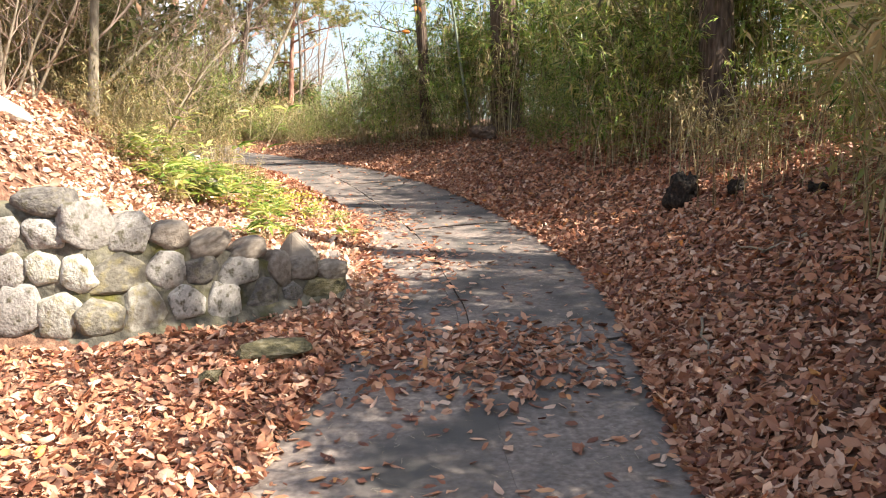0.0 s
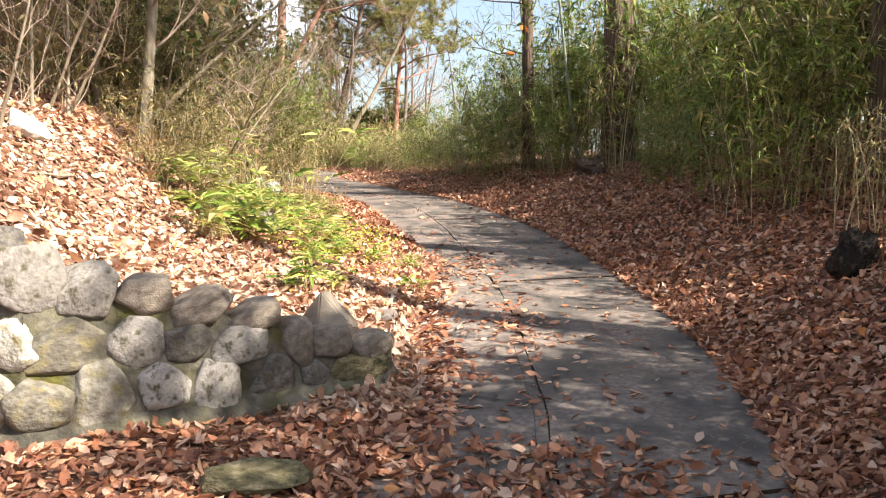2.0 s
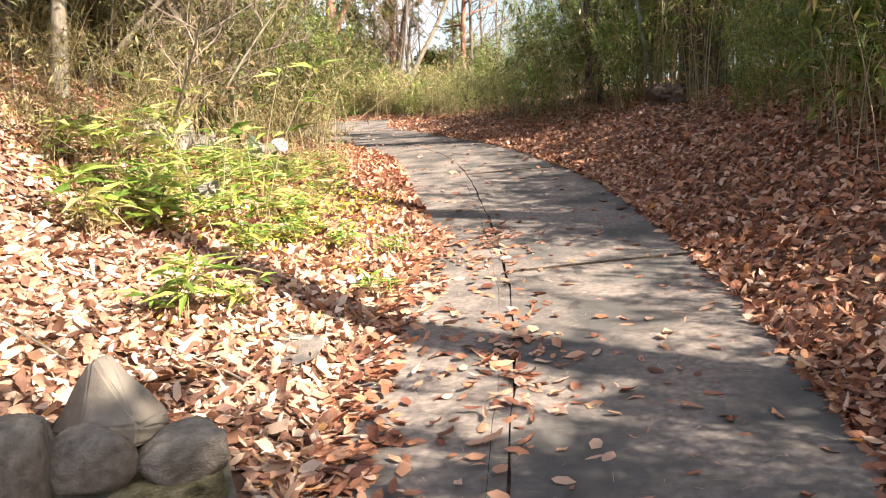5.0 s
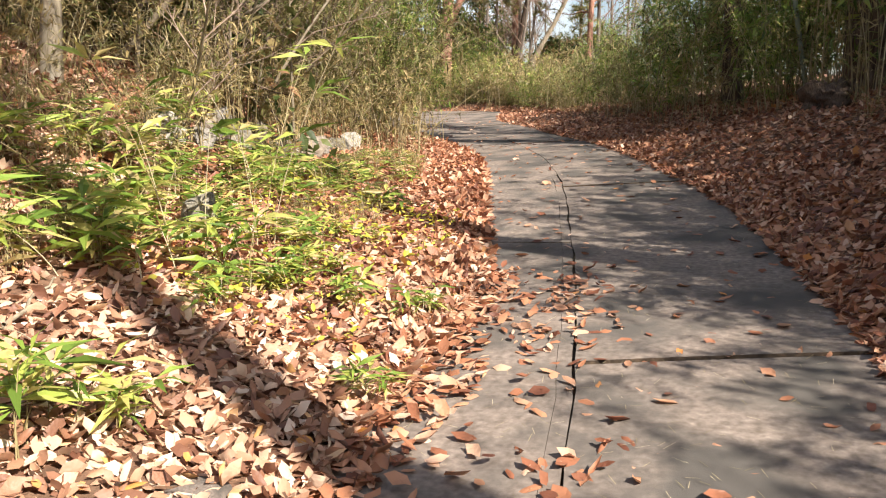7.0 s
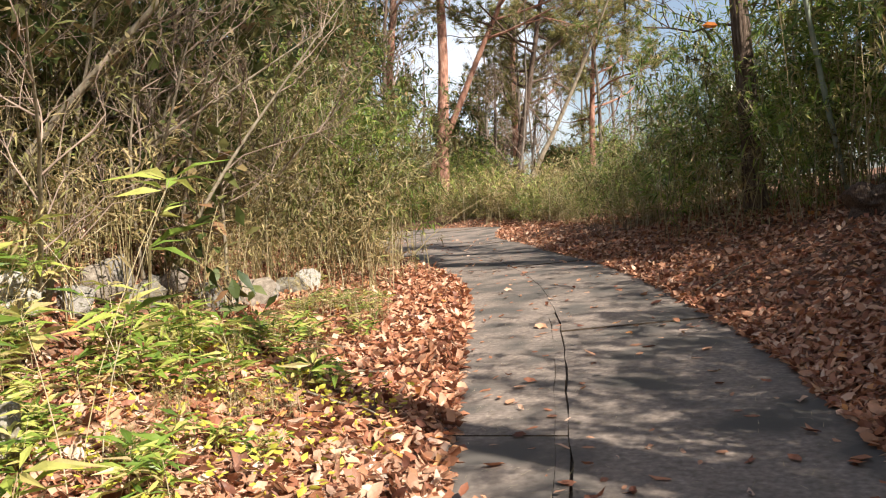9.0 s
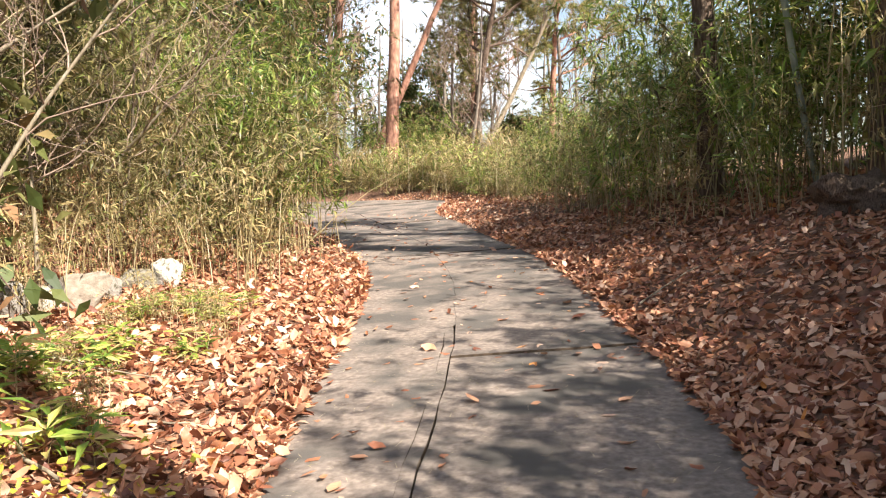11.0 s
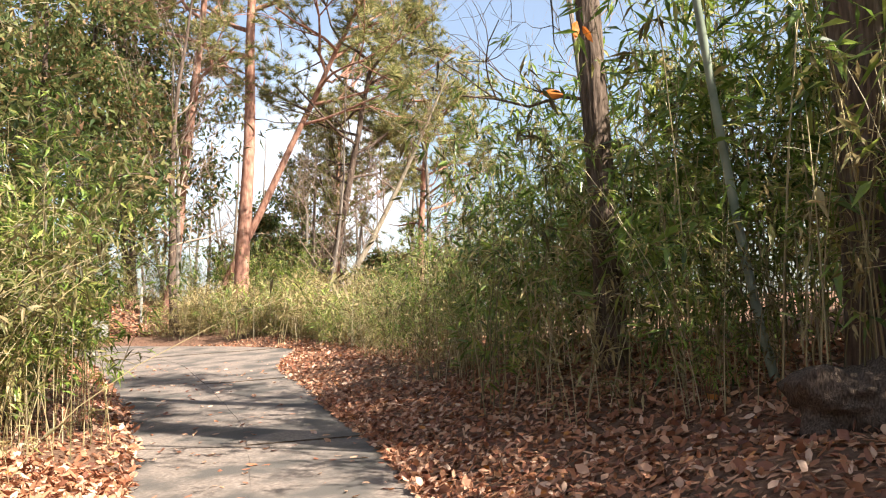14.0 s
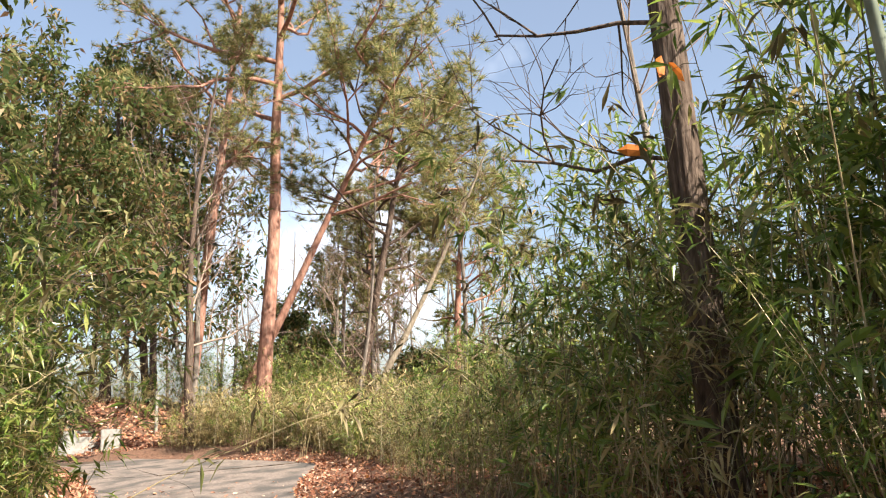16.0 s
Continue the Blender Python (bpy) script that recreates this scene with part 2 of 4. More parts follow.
def ground(u, v, up=0.0):
    """The place of a point of the ground in the world, up metres above it."""
    p = SLOPE @ Vector((u, v, float(land(u, v)) - EYE))
    far = float(ease(math.hypot(u, v - 15), 34, 90))
    p.z = p.z * (1 - far) + (-6.0) * far + up
    return p


def on_slope(u, v, h):
    return SLOPE @ Vector((u, v, h - EYE))


# ---- mesh tools ----
def mesh_of(name, verts, faces, mat, smooth=False):
    """verts (n,3) and faces (m,k) arrays, all faces with k corners."""
    verts, faces = np.asarray(verts, np.float32), np.asarray(faces, np.int32)
    me = bpy.data.meshes.new(name)
    me.vertices.add(len(verts))
    me.vertices.foreach_set("co", verts.ravel())
    m, k = faces.shape
    me.loops.add(m * k)
    me.loops.foreach_set("vertex_index", faces.ravel())
    me.polygons.add(m)
    me.polygons.foreach_set("loop_start", np.arange(0, m * k, k, dtype=np.int32))
    me.polygons.foreach_set("loop_total", np.full(m, k, np.int32))
    me.polygons.foreach_set("use_smooth", np.full(m, smooth))
    me.update(calc_edges=True)
    me.validate()
    me.materials.append(mat)
    return me


def part(name, me, parent, label="", kind=""):
    ob = new(name, me)
    ob.parent = parent
    return tagged(ob, label, "", "", kind)


def thing(name, place, label, category, group="", kind="", turn=0.0, size=1.0):
    ob = new(name)
    ob.empty_display_size = 0.1
    ob.matrix_world = Matrix.Translation(place) @ Matrix.Rotation(turn, 4, "Z") @ Matrix.Scale(size, 4)
    return tagged(ob, label, category, group, kind)


class Tubes:
    """Gathers tapered tubes into one mesh."""

    def __init__(self, sides=6):
        self.v, self.f, self.n, self.sides = [], [], 0, sides

    def add(self, pts, radii):
        pts = np.asarray(pts, float)
        k, s = len(pts), self.sides
        d = np.gradient(pts, axis=0)
        d /= np.linalg.norm(d, axis=1)[:, None] + 1e-9
        ref = np.array([1.0, 0, 0]) if abs(d[0][0]) < 0.8 else np.array([0, 1.0, 0])
        a = np.cross(d, ref)
        a /= np.linalg.norm(a, axis=1)[:, None] + 1e-9
        b = np.cross(d, a)
        ang = np.arange(s) * 2 * math.pi / s
        ring = pts[:, None, :] + np.asarray(radii)[:, None, None] * (np.cos(ang)[None, :, None] * a[:, None, :] + np.sin(ang)[None, :, None] * b[:, None, :])
        self.v.append(ring.reshape(-1, 3))
        i, j = np.meshgrid(np.arange(k - 1), np.arange(s), indexing="ij")
        jn = (j + 1) % s
        q = np.stack([i * s + j, i * s + jn, (i + 1) * s + jn, (i + 1) * s + j], -1).reshape(-1, 4)
        self.f.append(q + self.n)
        self.n += k * s

    def mesh(self, name, mat, smooth=True):
        return mesh_of(name, np.concatenate(self.v), np.concatenate(self.f), mat, smooth)


def frames_of(ways, spin, r):
    """Rotation matrices whose y axis runs along ways, rolled by spin about it."""
    y = ways / (np.linalg.norm(ways, axis=1)[:, None] + 1e-9)
    up = np.tile(np.array([0, 0, 1.0]), (len(y), 1))
    up[np.abs(y[:, 2]) > 0.95] = (1.0, 0, 0)
    x = np.cross(y, up)
    x /= np.linalg.norm(x, axis=1)[:, None] + 1e-9
    z = np.cross(x, y)
    c, s = np.cos(spin)[:, None], np.sin(spin)[:, None]
    return np.stack([x * c + z * s, y, z * c - x * s], -1)


def scatter(tv, tf, places, rots, sizes):
    """Many copies of a small template as arrays of verts and faces. sizes: (n,) or (n,3)."""
    tv, tf = np.asarray(tv, float), np.asarray(tf, int)
    sizes = np.asarray(sizes, float)
    if sizes.ndim == 1:
        sizes = np.repeat(sizes[:, None], 3, 1)
    v = np.einsum("nij,nkj->nki", rots, tv[None] * sizes[:, None, :]) + np.asarray(places)[:, None, :]
    f = tf[None] + (np.arange(len(places)) * len(tv))[:, None, None]
    return v.reshape(-1, 3), f.reshape(-1, tf.shape[1])


# leaf shapes: length 1 along y
BLADE_V = [(0, 0, 0), (-0.5, 0.38, 0.12), (0.5, 0.38, 0.12), (0, 0.45, -0.03), (0, 1, -0.6)]
BLADE_F = [(0, 3, 1), (0, 2, 3), (1, 3, 4), (3, 2, 4)]
FALLEN_V = [(0, 0, 0.02), (-0.21, 0.24, 0.1), (0.19, 0.2, 0.06), (0.01, 0.3, 0.0), (-0.24, 0.66, 0.13), (0.25, 0.6, 0.05), (0, 0.66, 0.01), (0.04, 1, 0.12)]
CRUMPLED_V = [(0, 0, 0.0), (-0.25, 0.16, 0.12), (0.16, 0.2, 0.16), (0, 0.32, 0.02), (-0.18, 0.62, 0.02), (0.28, 0.66, 0.2), (0.03, 0.64, 0.06), (-0.06, 0.97, 0.22)]
NARROW_V = [(0, 0, 0.08), (-0.12, 0.2, 0.1), (0.13, 0.22, 0.05), (0, 0.3, 0.0), (-0.14, 0.68, 0.06), (0.11, 0.66, 0.08), (0, 0.64, -0.01), (0.03, 1, 0.16)]
FALLEN_F = [(0, 3, 1), (0, 2, 3), (1, 3, 4), (3, 6, 4), (3, 2, 5), (3, 5, 6), (4, 6, 7), (6, 5, 7)]


def blades(base, ways, lengths, widths, droop=0.3):
    n = len(base)
    rots = frames_of(ways, rng.normal(0, 0.5, n), rng)
    return scatter(BLADE_V, BLADE_F, base, rots, np.stack([widths, lengths, lengths * droop * 0.5], -1))


# ---- ground: one sheet out to the horizon ----
def ground_sheet():
    near_u = np.concatenate([np.arange(-14, -6, 0.4), np.arange(-6, 5, 0.14), np.arange(5, 14, 0.5)])
    near_v = np.concatenate([np.arange(-8, 2, 0.4), np.arange(2, 24, 0.15), np.arange(24, 44, 0.4)])
    us = np.concatenate([[-1600, -700, -300, -140, -80, -50, -34, -24, -18], near_u, [15, 18, 24, 34, 50, 80, 140, 300, 700, 1600]])
    vs = np.concatenate([[-1600, -700, -300, -120, -60, -35, -20, -12], near_v, [45, 49, 55, 65, 80, 120, 200, 400, 800, 1700]])
    verts = [ground(u, v) for v in vs for u in us]
    n = len(us)
    i, j = np.meshgrid(np.arange(len(vs) - 1), np.arange(n - 1), indexing="ij")
    faces = np.stack([i * n + j, i * n + j + 1, (i + 1) * n + j + 1, (i + 1) * n + j], -1).reshape(-1, 4)
    ob = new("ground", mesh_of("ground", np.array([tuple(p) for p in verts]), faces, SOIL, True))
    tagged(ob, "brown leaf-mould slope rising on both sides of the path", "ground", kind="structure")


ground_sheet()


# ---- concrete path: slabs with recessed joints ----
def pavement():
    road = tagged(new("pavement"), "worn grey concrete footpath curving uphill between leafy banks", "path", kind="structure")
    # bed below the joints
    vs = np.arange(-5, 39, 0.4)
    bed = []
    for v in vs:
        for k in (0.03, 0.97):
            u = edge_l(v) * (1 - k) + edge_r(v) * k
            bed.append(tuple(on_slope(u, v, path_h(v) - 0.022)))
    f = [(2 * i, 2 * i + 1, 2 * i + 3, 2 * i + 2) for i in range(len(vs) - 1)]
    part("joint_bed", mesh_of("joint_bed", np.array(bed), np.array(f), JOINT), road, "dark dirt in the joints")

    def slab(v0, v1, side):
        gap = 0.012
        rows = max(4, int((v1 - v0) / 0.3))
        cols = 5
        top = []
        for r in range(rows + 1):
            for c in range(cols + 1):
                k = c / cols
                v = v0 + gap + (v1 - v0 - 2 * gap) * r / rows
                wob = 0.012 * math.sin(v * 7.3 + 1) + 0.008 * math.sin(v * 17.0)
                if side == "left":
                    a, b = edge_l(v) + 0.03 * math.sin(v * 3.1), joint_u(v) - (0.084 if 5.6 < v < 17 else 0.0) + wob * 0.5
                elif side == "strip":
                    a, b = joint_u(v) - 0.0815 + wob * 0.5, joint_u(v) - 0.008 + wob * 0.5
                else:
                    a, b = joint_u(v) + (0.004 + wob * 0.6 if 5.6 < v < 17.8 else wob * 0.5), edge_r(v) + 0.03 * math.sin(v * 2.3 + 1)
                u = a * (1 - k) + b * k
                vv = v + (0.3 * (u - joint_u(v)) if side == "right" else 0)
                if side == "right":
                    u = u + (edge_r(vv) - edge_r(v)) * k
                z = path_h(vv) + 0.006 * math.sin(2.1 * u + 0.7 * vv) + ((0.004 + 0.01 * max(0.0, 1 - (v - v0) / 1.6) ** 2) if side == "right" else 0)
                top.append((u, vv, z))
        n = len(top)
        w = cols + 1
        verts = [tuple(on_slope(*p)) for p in top] + [tuple(on_slope(p[0], p[1], p[2] - 0.09)) for p in top]
        faces = [(r * w + c, r * w + c + 1, (r + 1) * w + c + 1, (r + 1) * w + c) for r in range(rows) for c in range(cols)]
        ring = [c for c in range(w)] + [r * w + cols for r in range(1, rows + 1)] + [rows * w + c for c in range(cols - 1, -1, -1)] + [r * w for r in range(rows - 1, 0, -1)]
        faces += [(ring[i], ring[i] + n, ring[(i + 1) % len(ring)] + n, ring[(i + 1) % len(ring)]) for i in range(len(ring))]
        me = mesh_of("slab", np.array(verts), np.array(faces), CONCRETE)
        # the slab's sides take the dark joint colour, so the joints read as lines
        me.materials.append(JOINT)
        me.polygons.foreach_set("material_index", [0] * (rows * cols) + [1] * (len(me.polygons) - rows * cols))
        part("slab", me, road)

    cuts_r = [-5, 0.4, 5.6, 10.8, 16.1, 21.4, 26.6, 31.5]
    cuts_l = [-5, 0.4, 5.6, 13.4, 21.4, 26.6, 31.5, 34.5]
    for a, b in zip(cuts_r, cuts_r[1:]):
        slab(a, b, "right")
    for a, b in zip(cuts_l, cuts_l[1:]):
        slab(a, b, "left")
    slab(31.5, 34.5, "right")
    for a, b in ((5.6, 9.2), (9.2, 13.4), (13.4, 17.0)):
        slab(a, b, "strip")


pavement()


# ---- stone retaining wall ----
WALL_LINE = [Vector((u, v)) for u, v in zip(WALL_U[::-1], WALL_V[::-1])]


def wall_at(s):
    """Point and outward normal on the wall's foot line, s metres from its end."""
    for a, b in zip(WALL_LINE, WALL_LINE[1:]):
        n = (b - a).length
        if s <= n or b is WALL_LINE[-1]:
            t = (b - a) / n
            return a + t * s, Vector((-t.y, t.x)), t
        s -= n


def wall_top(s):
    return float(np.interp(s, [0, 0.3, 0.6, 0.9, 1.3, 1.6, 2.0, 2.3, 2.7, 5], [-0.12, -0.06, 0.06, 0.2, 0.32, 0.44, 0.57, 0.68, 0.8, 0.95]))


def lump(name, mat, sub=3, boxy=2.6, amount=0.12, seed=0.0, rough=1.0):
    """A rounded stone of half-size 1."""
    bm = bmesh.new()
    bmesh.ops.create_icosphere(bm, subdivisions=sub, radius=1)
    for v in bm.verts:
        p = v.co.copy()
        k = (abs(p.x) ** boxy + abs(p.y) ** boxy + abs(p.z) ** boxy) ** (-1 / boxy)
        q = p * k
        q *= 1 + amount * noise.noise(p * 1.4 + Vector((seed, 0, 0))) + amount * 0.45 * rough * noise.noise(p * 4 + Vector((0, seed, 0))) + amount * 0.2 * rough * noise.noise(p * 9 + Vector((0, seed, 3)))
        v.co = q
    me = bpy.data.meshes.new(name)
    bm.to_mesh(me)
    bm.free()
    me.polygons.foreach_set("use_smooth", [True] * len(me.polygons))
    me.materials.append(mat)
    return me


# stones of the wall, course by course: along the face, height, width, rise
TOP_COURSE = [(2.56, 0.72, 0.39, 0.23), (2.84, 0.52, 0.26, 0.26), (2.55, 0.51, 0.32, 0.25), (2.16, 0.53, 0.37, 0.37), (1.87, 0.44, 0.32, 0.32), (1.56, 0.38, 0.32, 0.22), (1.24, 0.27, 0.4, 0.2), (0.92, 0.17, 0.32, 0.18), (0.65, -0.03, 0.25, 0.3), (0.42, -0.07, 0.26, 0.2), (0.14, -0.14, 0.3, 0.17), (3.12, 0.72, 0.4, 0.24), (3.18, 0.46, 0.36, 0.28), (3.56, 0.6, 0.42, 0.4)]
MIDDLE_COURSE = [(2.82, 0.25, 0.28, 0.28), (2.58, 0.26, 0.25, 0.24), (2.33, 0.2, 0.28, 0.28), (2.0, 0.15, 0.46, 0.33), (1.64, 0.13, 0.33, 0.29), (1.34, 0.08, 0.3, 0.23), (1.04, 0.03, 0.34, 0.27), (0.83, -0.21, 0.34, 0.27), (0.56, -0.24, 0.19, 0.17), (0.24, -0.3, 0.44, 0.26), (3.2, 0.16, 0.42, 0.34), (3.62, 0.18, 0.4, 0.4)]
FOOT_COURSE = [(2.8, -0.04, 0.42, 0.36), (2.46, -0.1, 0.32, 0.34), (2.17, -0.13, 0.34, 0.28), (1.85, -0.13, 0.38, 0.36), (1.49, -0.15, 0.29, 0.31), (1.2, -0.22, 0.28, 0.34), (3.24, -0.2, 0.44, 0.34), (3.7, -0.2, 0.44, 0.36)]


def boulder(name, mat, seed, boxy):
    """A squat field stone of half-size 1 with a flattish worn face to the front."""
    bm = bmesh.new()
    bmesh.ops.create_icosphere(bm, subdivisions=4, radius=1)
    o = Vector((seed * 3.1, seed * 1.7, 0))
    cuts = [(Vector((math.cos(a), 0.25 * math.sin(7 * a), math.sin(a))).normalized(), 0.8 + 0.16 * math.sin(seed * 5 + 3 * k)) for k, a in enumerate([seed + 1.25 * j for j in range(5)])]
    for v in bm.verts:
        p = v.co.copy()
        q = p * (abs(p.x) ** boxy + abs(p.y) ** 2.6 + abs(p.z) ** boxy) ** (-1 / boxy)
        for way, far in cuts:
            over = q.dot(way) - far
            if over > 0:
                q -= way * over * 0.8
        q.y -= 0.35 * max(0.0, q.y - 0.6)
        q *= 1 + 0.1 * noise.noise(p * 1.3 + o) + 0.055 * noise.noise(p * 3.2 + o) + 0.03 * noise.noise(p * 7 + o) + 0.014 * noise.noise(p * 16 + o)
        v.co = q
    lo = [min(v.co[k] for v in bm.verts) for k in range(3)]
    hi = [max(v.co[k] for v in bm.verts) for k in range(3)]
    for v in bm.verts:
        v.co = Vector([2 * (v.co[k] - lo[k]) / (hi[k] - lo[k]) - 1 for k in range(3)])
    me = bpy.data.meshes.new(name)
    bm.to_mesh(me)
    bm.free()
    me.polygons.foreach_set("use_smooth", [True] * len(me.polygons))
    me.materials.append(mat)
    return me


def crag(name, mat, seed, points=15, round_off=0.06, smooth=False):
    """A broken stone of half-size 1, its edges rounded by round_off."""
    r = np.random.default_rng(seed)
    bm = bmesh.new()
    q = r.normal(0, 1, (points, 3))
    q /= (np.abs(q) ** 4).sum(1)[:, None] ** 0.25 * r.uniform(0.97, 1.12, points)[:, None]
    vs = [bm.verts.new(p) for p in q]
    hull = bmesh.ops.convex_hull(bm, input=vs)
    bmesh.ops.delete(bm, geom=[g for g in hull["geom_interior"] if isinstance(g, bmesh.types.BMVert)], context="VERTS")
    bmesh.ops.subdivide_edges(bm, edges=list(bm.edges), cuts=3, use_grid_fill=True)
    bmesh.ops.triangulate(bm, faces=list(bm.faces))
    for _ in range(2 if smooth else 1):
        bmesh.ops.smooth_vert(bm, verts=list(bm.verts), factor=0.5 if smooth else 0.3, use_axis_x=True, use_axis_y=True, use_axis_z=True)
    lo = [min(v.co[k] for v in bm.verts) for k in range(3)]
    hi = [max(v.co[k] for v in bm.verts) for k in range(3)]
    for v in bm.verts:
        v.co = Vector([2 * (v.co[k] - lo[k]) / (hi[k] - lo[k]) - 1 for k in range(3)])
        v.co += v.co.normalized() * (0.09 * noise.noise(v.co * 2.5 + Vector((seed, 0, 0))) + 0.035 * noise.noise(v.co * 7))
    me = bpy.data.meshes.new(name)
    bm.to_mesh(me)
    bm.free()
    me.polygons.foreach_set("use_smooth", [smooth] * len(me.polygons))
    me.materials.append(mat)
    return me


def stone_wall():
    wall = thing("stone_wall", on_slope(-1.9, 6.5, -0.45), "low wall of rounded grey field stones in mossy mortar", "wall", kind="structure")
    inv = wall.matrix_world.inverted()
    # mortar core, close behind the stones' faces below and hollow between those on top
    rows, verts = np.arange(-0.02, 4.2, 0.035), []
    for s in rows:
        p, nrm, t = wall_at(s)
        h = wall_top(s) - 0.07
        ring = [(0.13, -0.56), (0.1, -0.4), (0.02, -0.33)]
        ring += [(-0.018 - 0.12 * (z + 0.41) - 0.07 * max(0.0, z - h + 0.28), z) for z in np.linspace(-0.26, max(h, -0.2), 8)]
        ring += [(-0.38, max(h, -0.2) + 0.02), (-0.38, -0.56)]
        for k, (off, z) in enumerate(ring):
            wob = 0.02 * noise.noise(Vector((s * 5, z * 5, 1))) + 0.012 * noise.noise(Vector((s * 17, z * 17, 4)))
            q = p + nrm * (off + (wob if k < 11 else 0))
            verts.append(tuple(inv @ on_slope(q.x, q.y, z)))
    w = 13
    faces = [(i * w + k, i * w + (k + 1) % w, (i + 1) * w + (k + 1) % w, (i + 1) * w + k) for i in range(len(rows) - 1) for k in range(w)]
    part("mortar_core", mesh_of("mortar_core", np.array(verts), np.array(faces), MORTAR, True), wall, "mossy mortar between the stones")
    i = 0
    for course, stones in enumerate((TOP_COURSE, MIDDLE_COURSE, FOOT_COURSE)):
        for s, h, wd, ht in stones:
            i += 1
            p, nrm, t = wall_at(max(s, 0.02))
            deep = (0.15, 0.13, 0.12)[course] + 0.015 * math.sin(i * 2.3)
            p = p - nrm * (0.12 * (h + 0.41) + deep - (0.03, 0.03, 0.035)[course]) + t * min(0, s)
            mat = STONE
            if course == 0 and s < 1.7:
                mat = BROWNROCK
            elif s > 1.7 and course and s < 2.7:
                mat = LICHEN
            elif s < 0.4:
                mat = MOSS
            ob = part("stone", boulder("stone", mat, 1.0 + i * 0.77, 2.5 + 0.9 * abs(math.sin(i * 1.3))), wall)
            rot = Matrix(((t.x, nrm.x, 0), (t.y, nrm.y, 0), (0, 0, 1))).to_4x4()
            spin = Matrix.Rotation(0.12 * math.sin(i * 1.9) + (0.2 if course == 0 and 0.8 < s < 1.7 else 0), 4, "Y")
            ob.matrix_basis = inv @ Matrix.Translation(on_slope(p.x, p.y, h)) @ rot @ spin @ Matrix.Diagonal((wd * 0.56, deep, ht * 0.565, 1))
    # pointed rock lying loose on the end of the wall
    bm = bmesh.new()
    low = [bm.verts.new(p) for p in ((-0.23, -0.08, 0.0), (-0.05, -0.16, -0.03), (0.2, -0.1, 0.0), (0.22, 0.08, 0.02), (-0.1, 0.17, 0))]
    mid = [bm.verts.new(p) for p in ((0.21, -0.09, 0.075), (-0.21, -0.06, 0.03), (0.2, 0.08, 0.08), (0.0, -0.15, 0.06))]
    tip = [bm.verts.new(p) for p in ((-0.03, -0.03, 0.29), (0.0, 0.02, 0.3))]
    bmesh.ops.convex_hull(bm, input=low + mid + tip)
    bmesh.ops.bevel(bm, geom=list(bm.edges), offset=0.01, segments=2, affect="EDGES")
    bmesh.ops.subdivide_edges(bm, edges=list(bm.edges), cuts=2, use_grid_fill=True)
    for v in bm.verts:
        v.co += v.normal * (0.012 * noise.noise(v.co * 14) + 0.006 * noise.noise(v.co * 40))
    me = bpy.data.meshes.new("rock")
    bm.to_mesh(me)
    bm.free()
    me.materials.append(BROWNROCK)
    rock = tagged(new("rock", me), "pointed brown-grey rock lying on the end of the stone wall", "rock")
    rock.matrix_world = Matrix.Translation(on_slope(-1.33, 7.42, -0.07)) @ Matrix.Rotation(-0.15, 4, "Z")


stone_wall()


def single_stones():
    def put(name, label, u, v, size, mat, seed, sink=0.3, turn=0.0, category="rock", group=""):
        ob = tagged(new(name, crag(name, mat, seed, 16)), label, category, group)
        ob.matrix_world = Matrix.Translation(ground(u, v, size[2] * (1 - sink))) @ Matrix.Rotation(turn, 4, "Z") @ Matrix.Diagonal((*size, 1))
        return ob

    put("flat_stone", "flat mossy stone half buried in fallen leaves", -1.2, 5.62, (0.26, 0.17, 0.075), MOSS, 3, 0.35, 0.2)
    put("flat_stone", "small flat mossy stone among fallen leaves before the wall", -1.5, 5.15, (0.12, 0.1, 0.05), MOSS, 9, 0.4, 0.9)
    put("pale_rock", "sunlit pale whitish rock on the leafy bank", -4.75, 9.55, (0.2, 0.24, 0.16), PALE, 5, 0.3, 0.4)
    # broken row of stones along the foot of the bank
    for i in range(15):
        v = 12.9 + i * 0.31 + 0.08 * math.sin(i * 5)
        u = np.interp(v, [12.9, 13.5, 14.8, 16.8], [-4.4, -4.55, -4.95, -5.05]) - 0.06 * math.sin(i * 2.1)
        put("edging_stone", "rough pale grey stone in the row below the thicket", float(u), v, (0.16 + 0.05 * math.sin(i * 3), 0.12, 0.15 + 0.035 * math.cos(i * 1.7)), (STONE, LICHEN, STONE, BROWNROCK)[i % 4], 20 + i, 0.45, 1.3 + 0.3 * math.sin(i), group="row of stones below the thicket")
    put("pale_rock", "pale lichened stone among dwarf bamboo", -3.2, 11.7, (0.13, 0.1, 0.17), LICHEN, 47, 0.35, 0.5)
    put("buried_slab", "old concrete block half buried in leaves at the path's edge", -1.28, 8.95, (0.17, 0.3, 0.04), CONCRETE, 31, 0.75, 0.1)


single_stones()


# ---- trunks, stumps, trees ----
def bent(base, top, k=8, bow=0.1, seed=0):
    r = np.random.default_rng(seed)
    a, b = np.array(base, float), np.array(top, float)
    t = np.linspace(0, 1, k)[:, None]
    side = r.normal(0, 1, 3)
    off = np.sin(t * math.pi) * side * bow + np.cumsum(r.normal(0, bow * 0.12, (k, 3)), 0) * (t > 0)
    return a + (b - a) * t + off


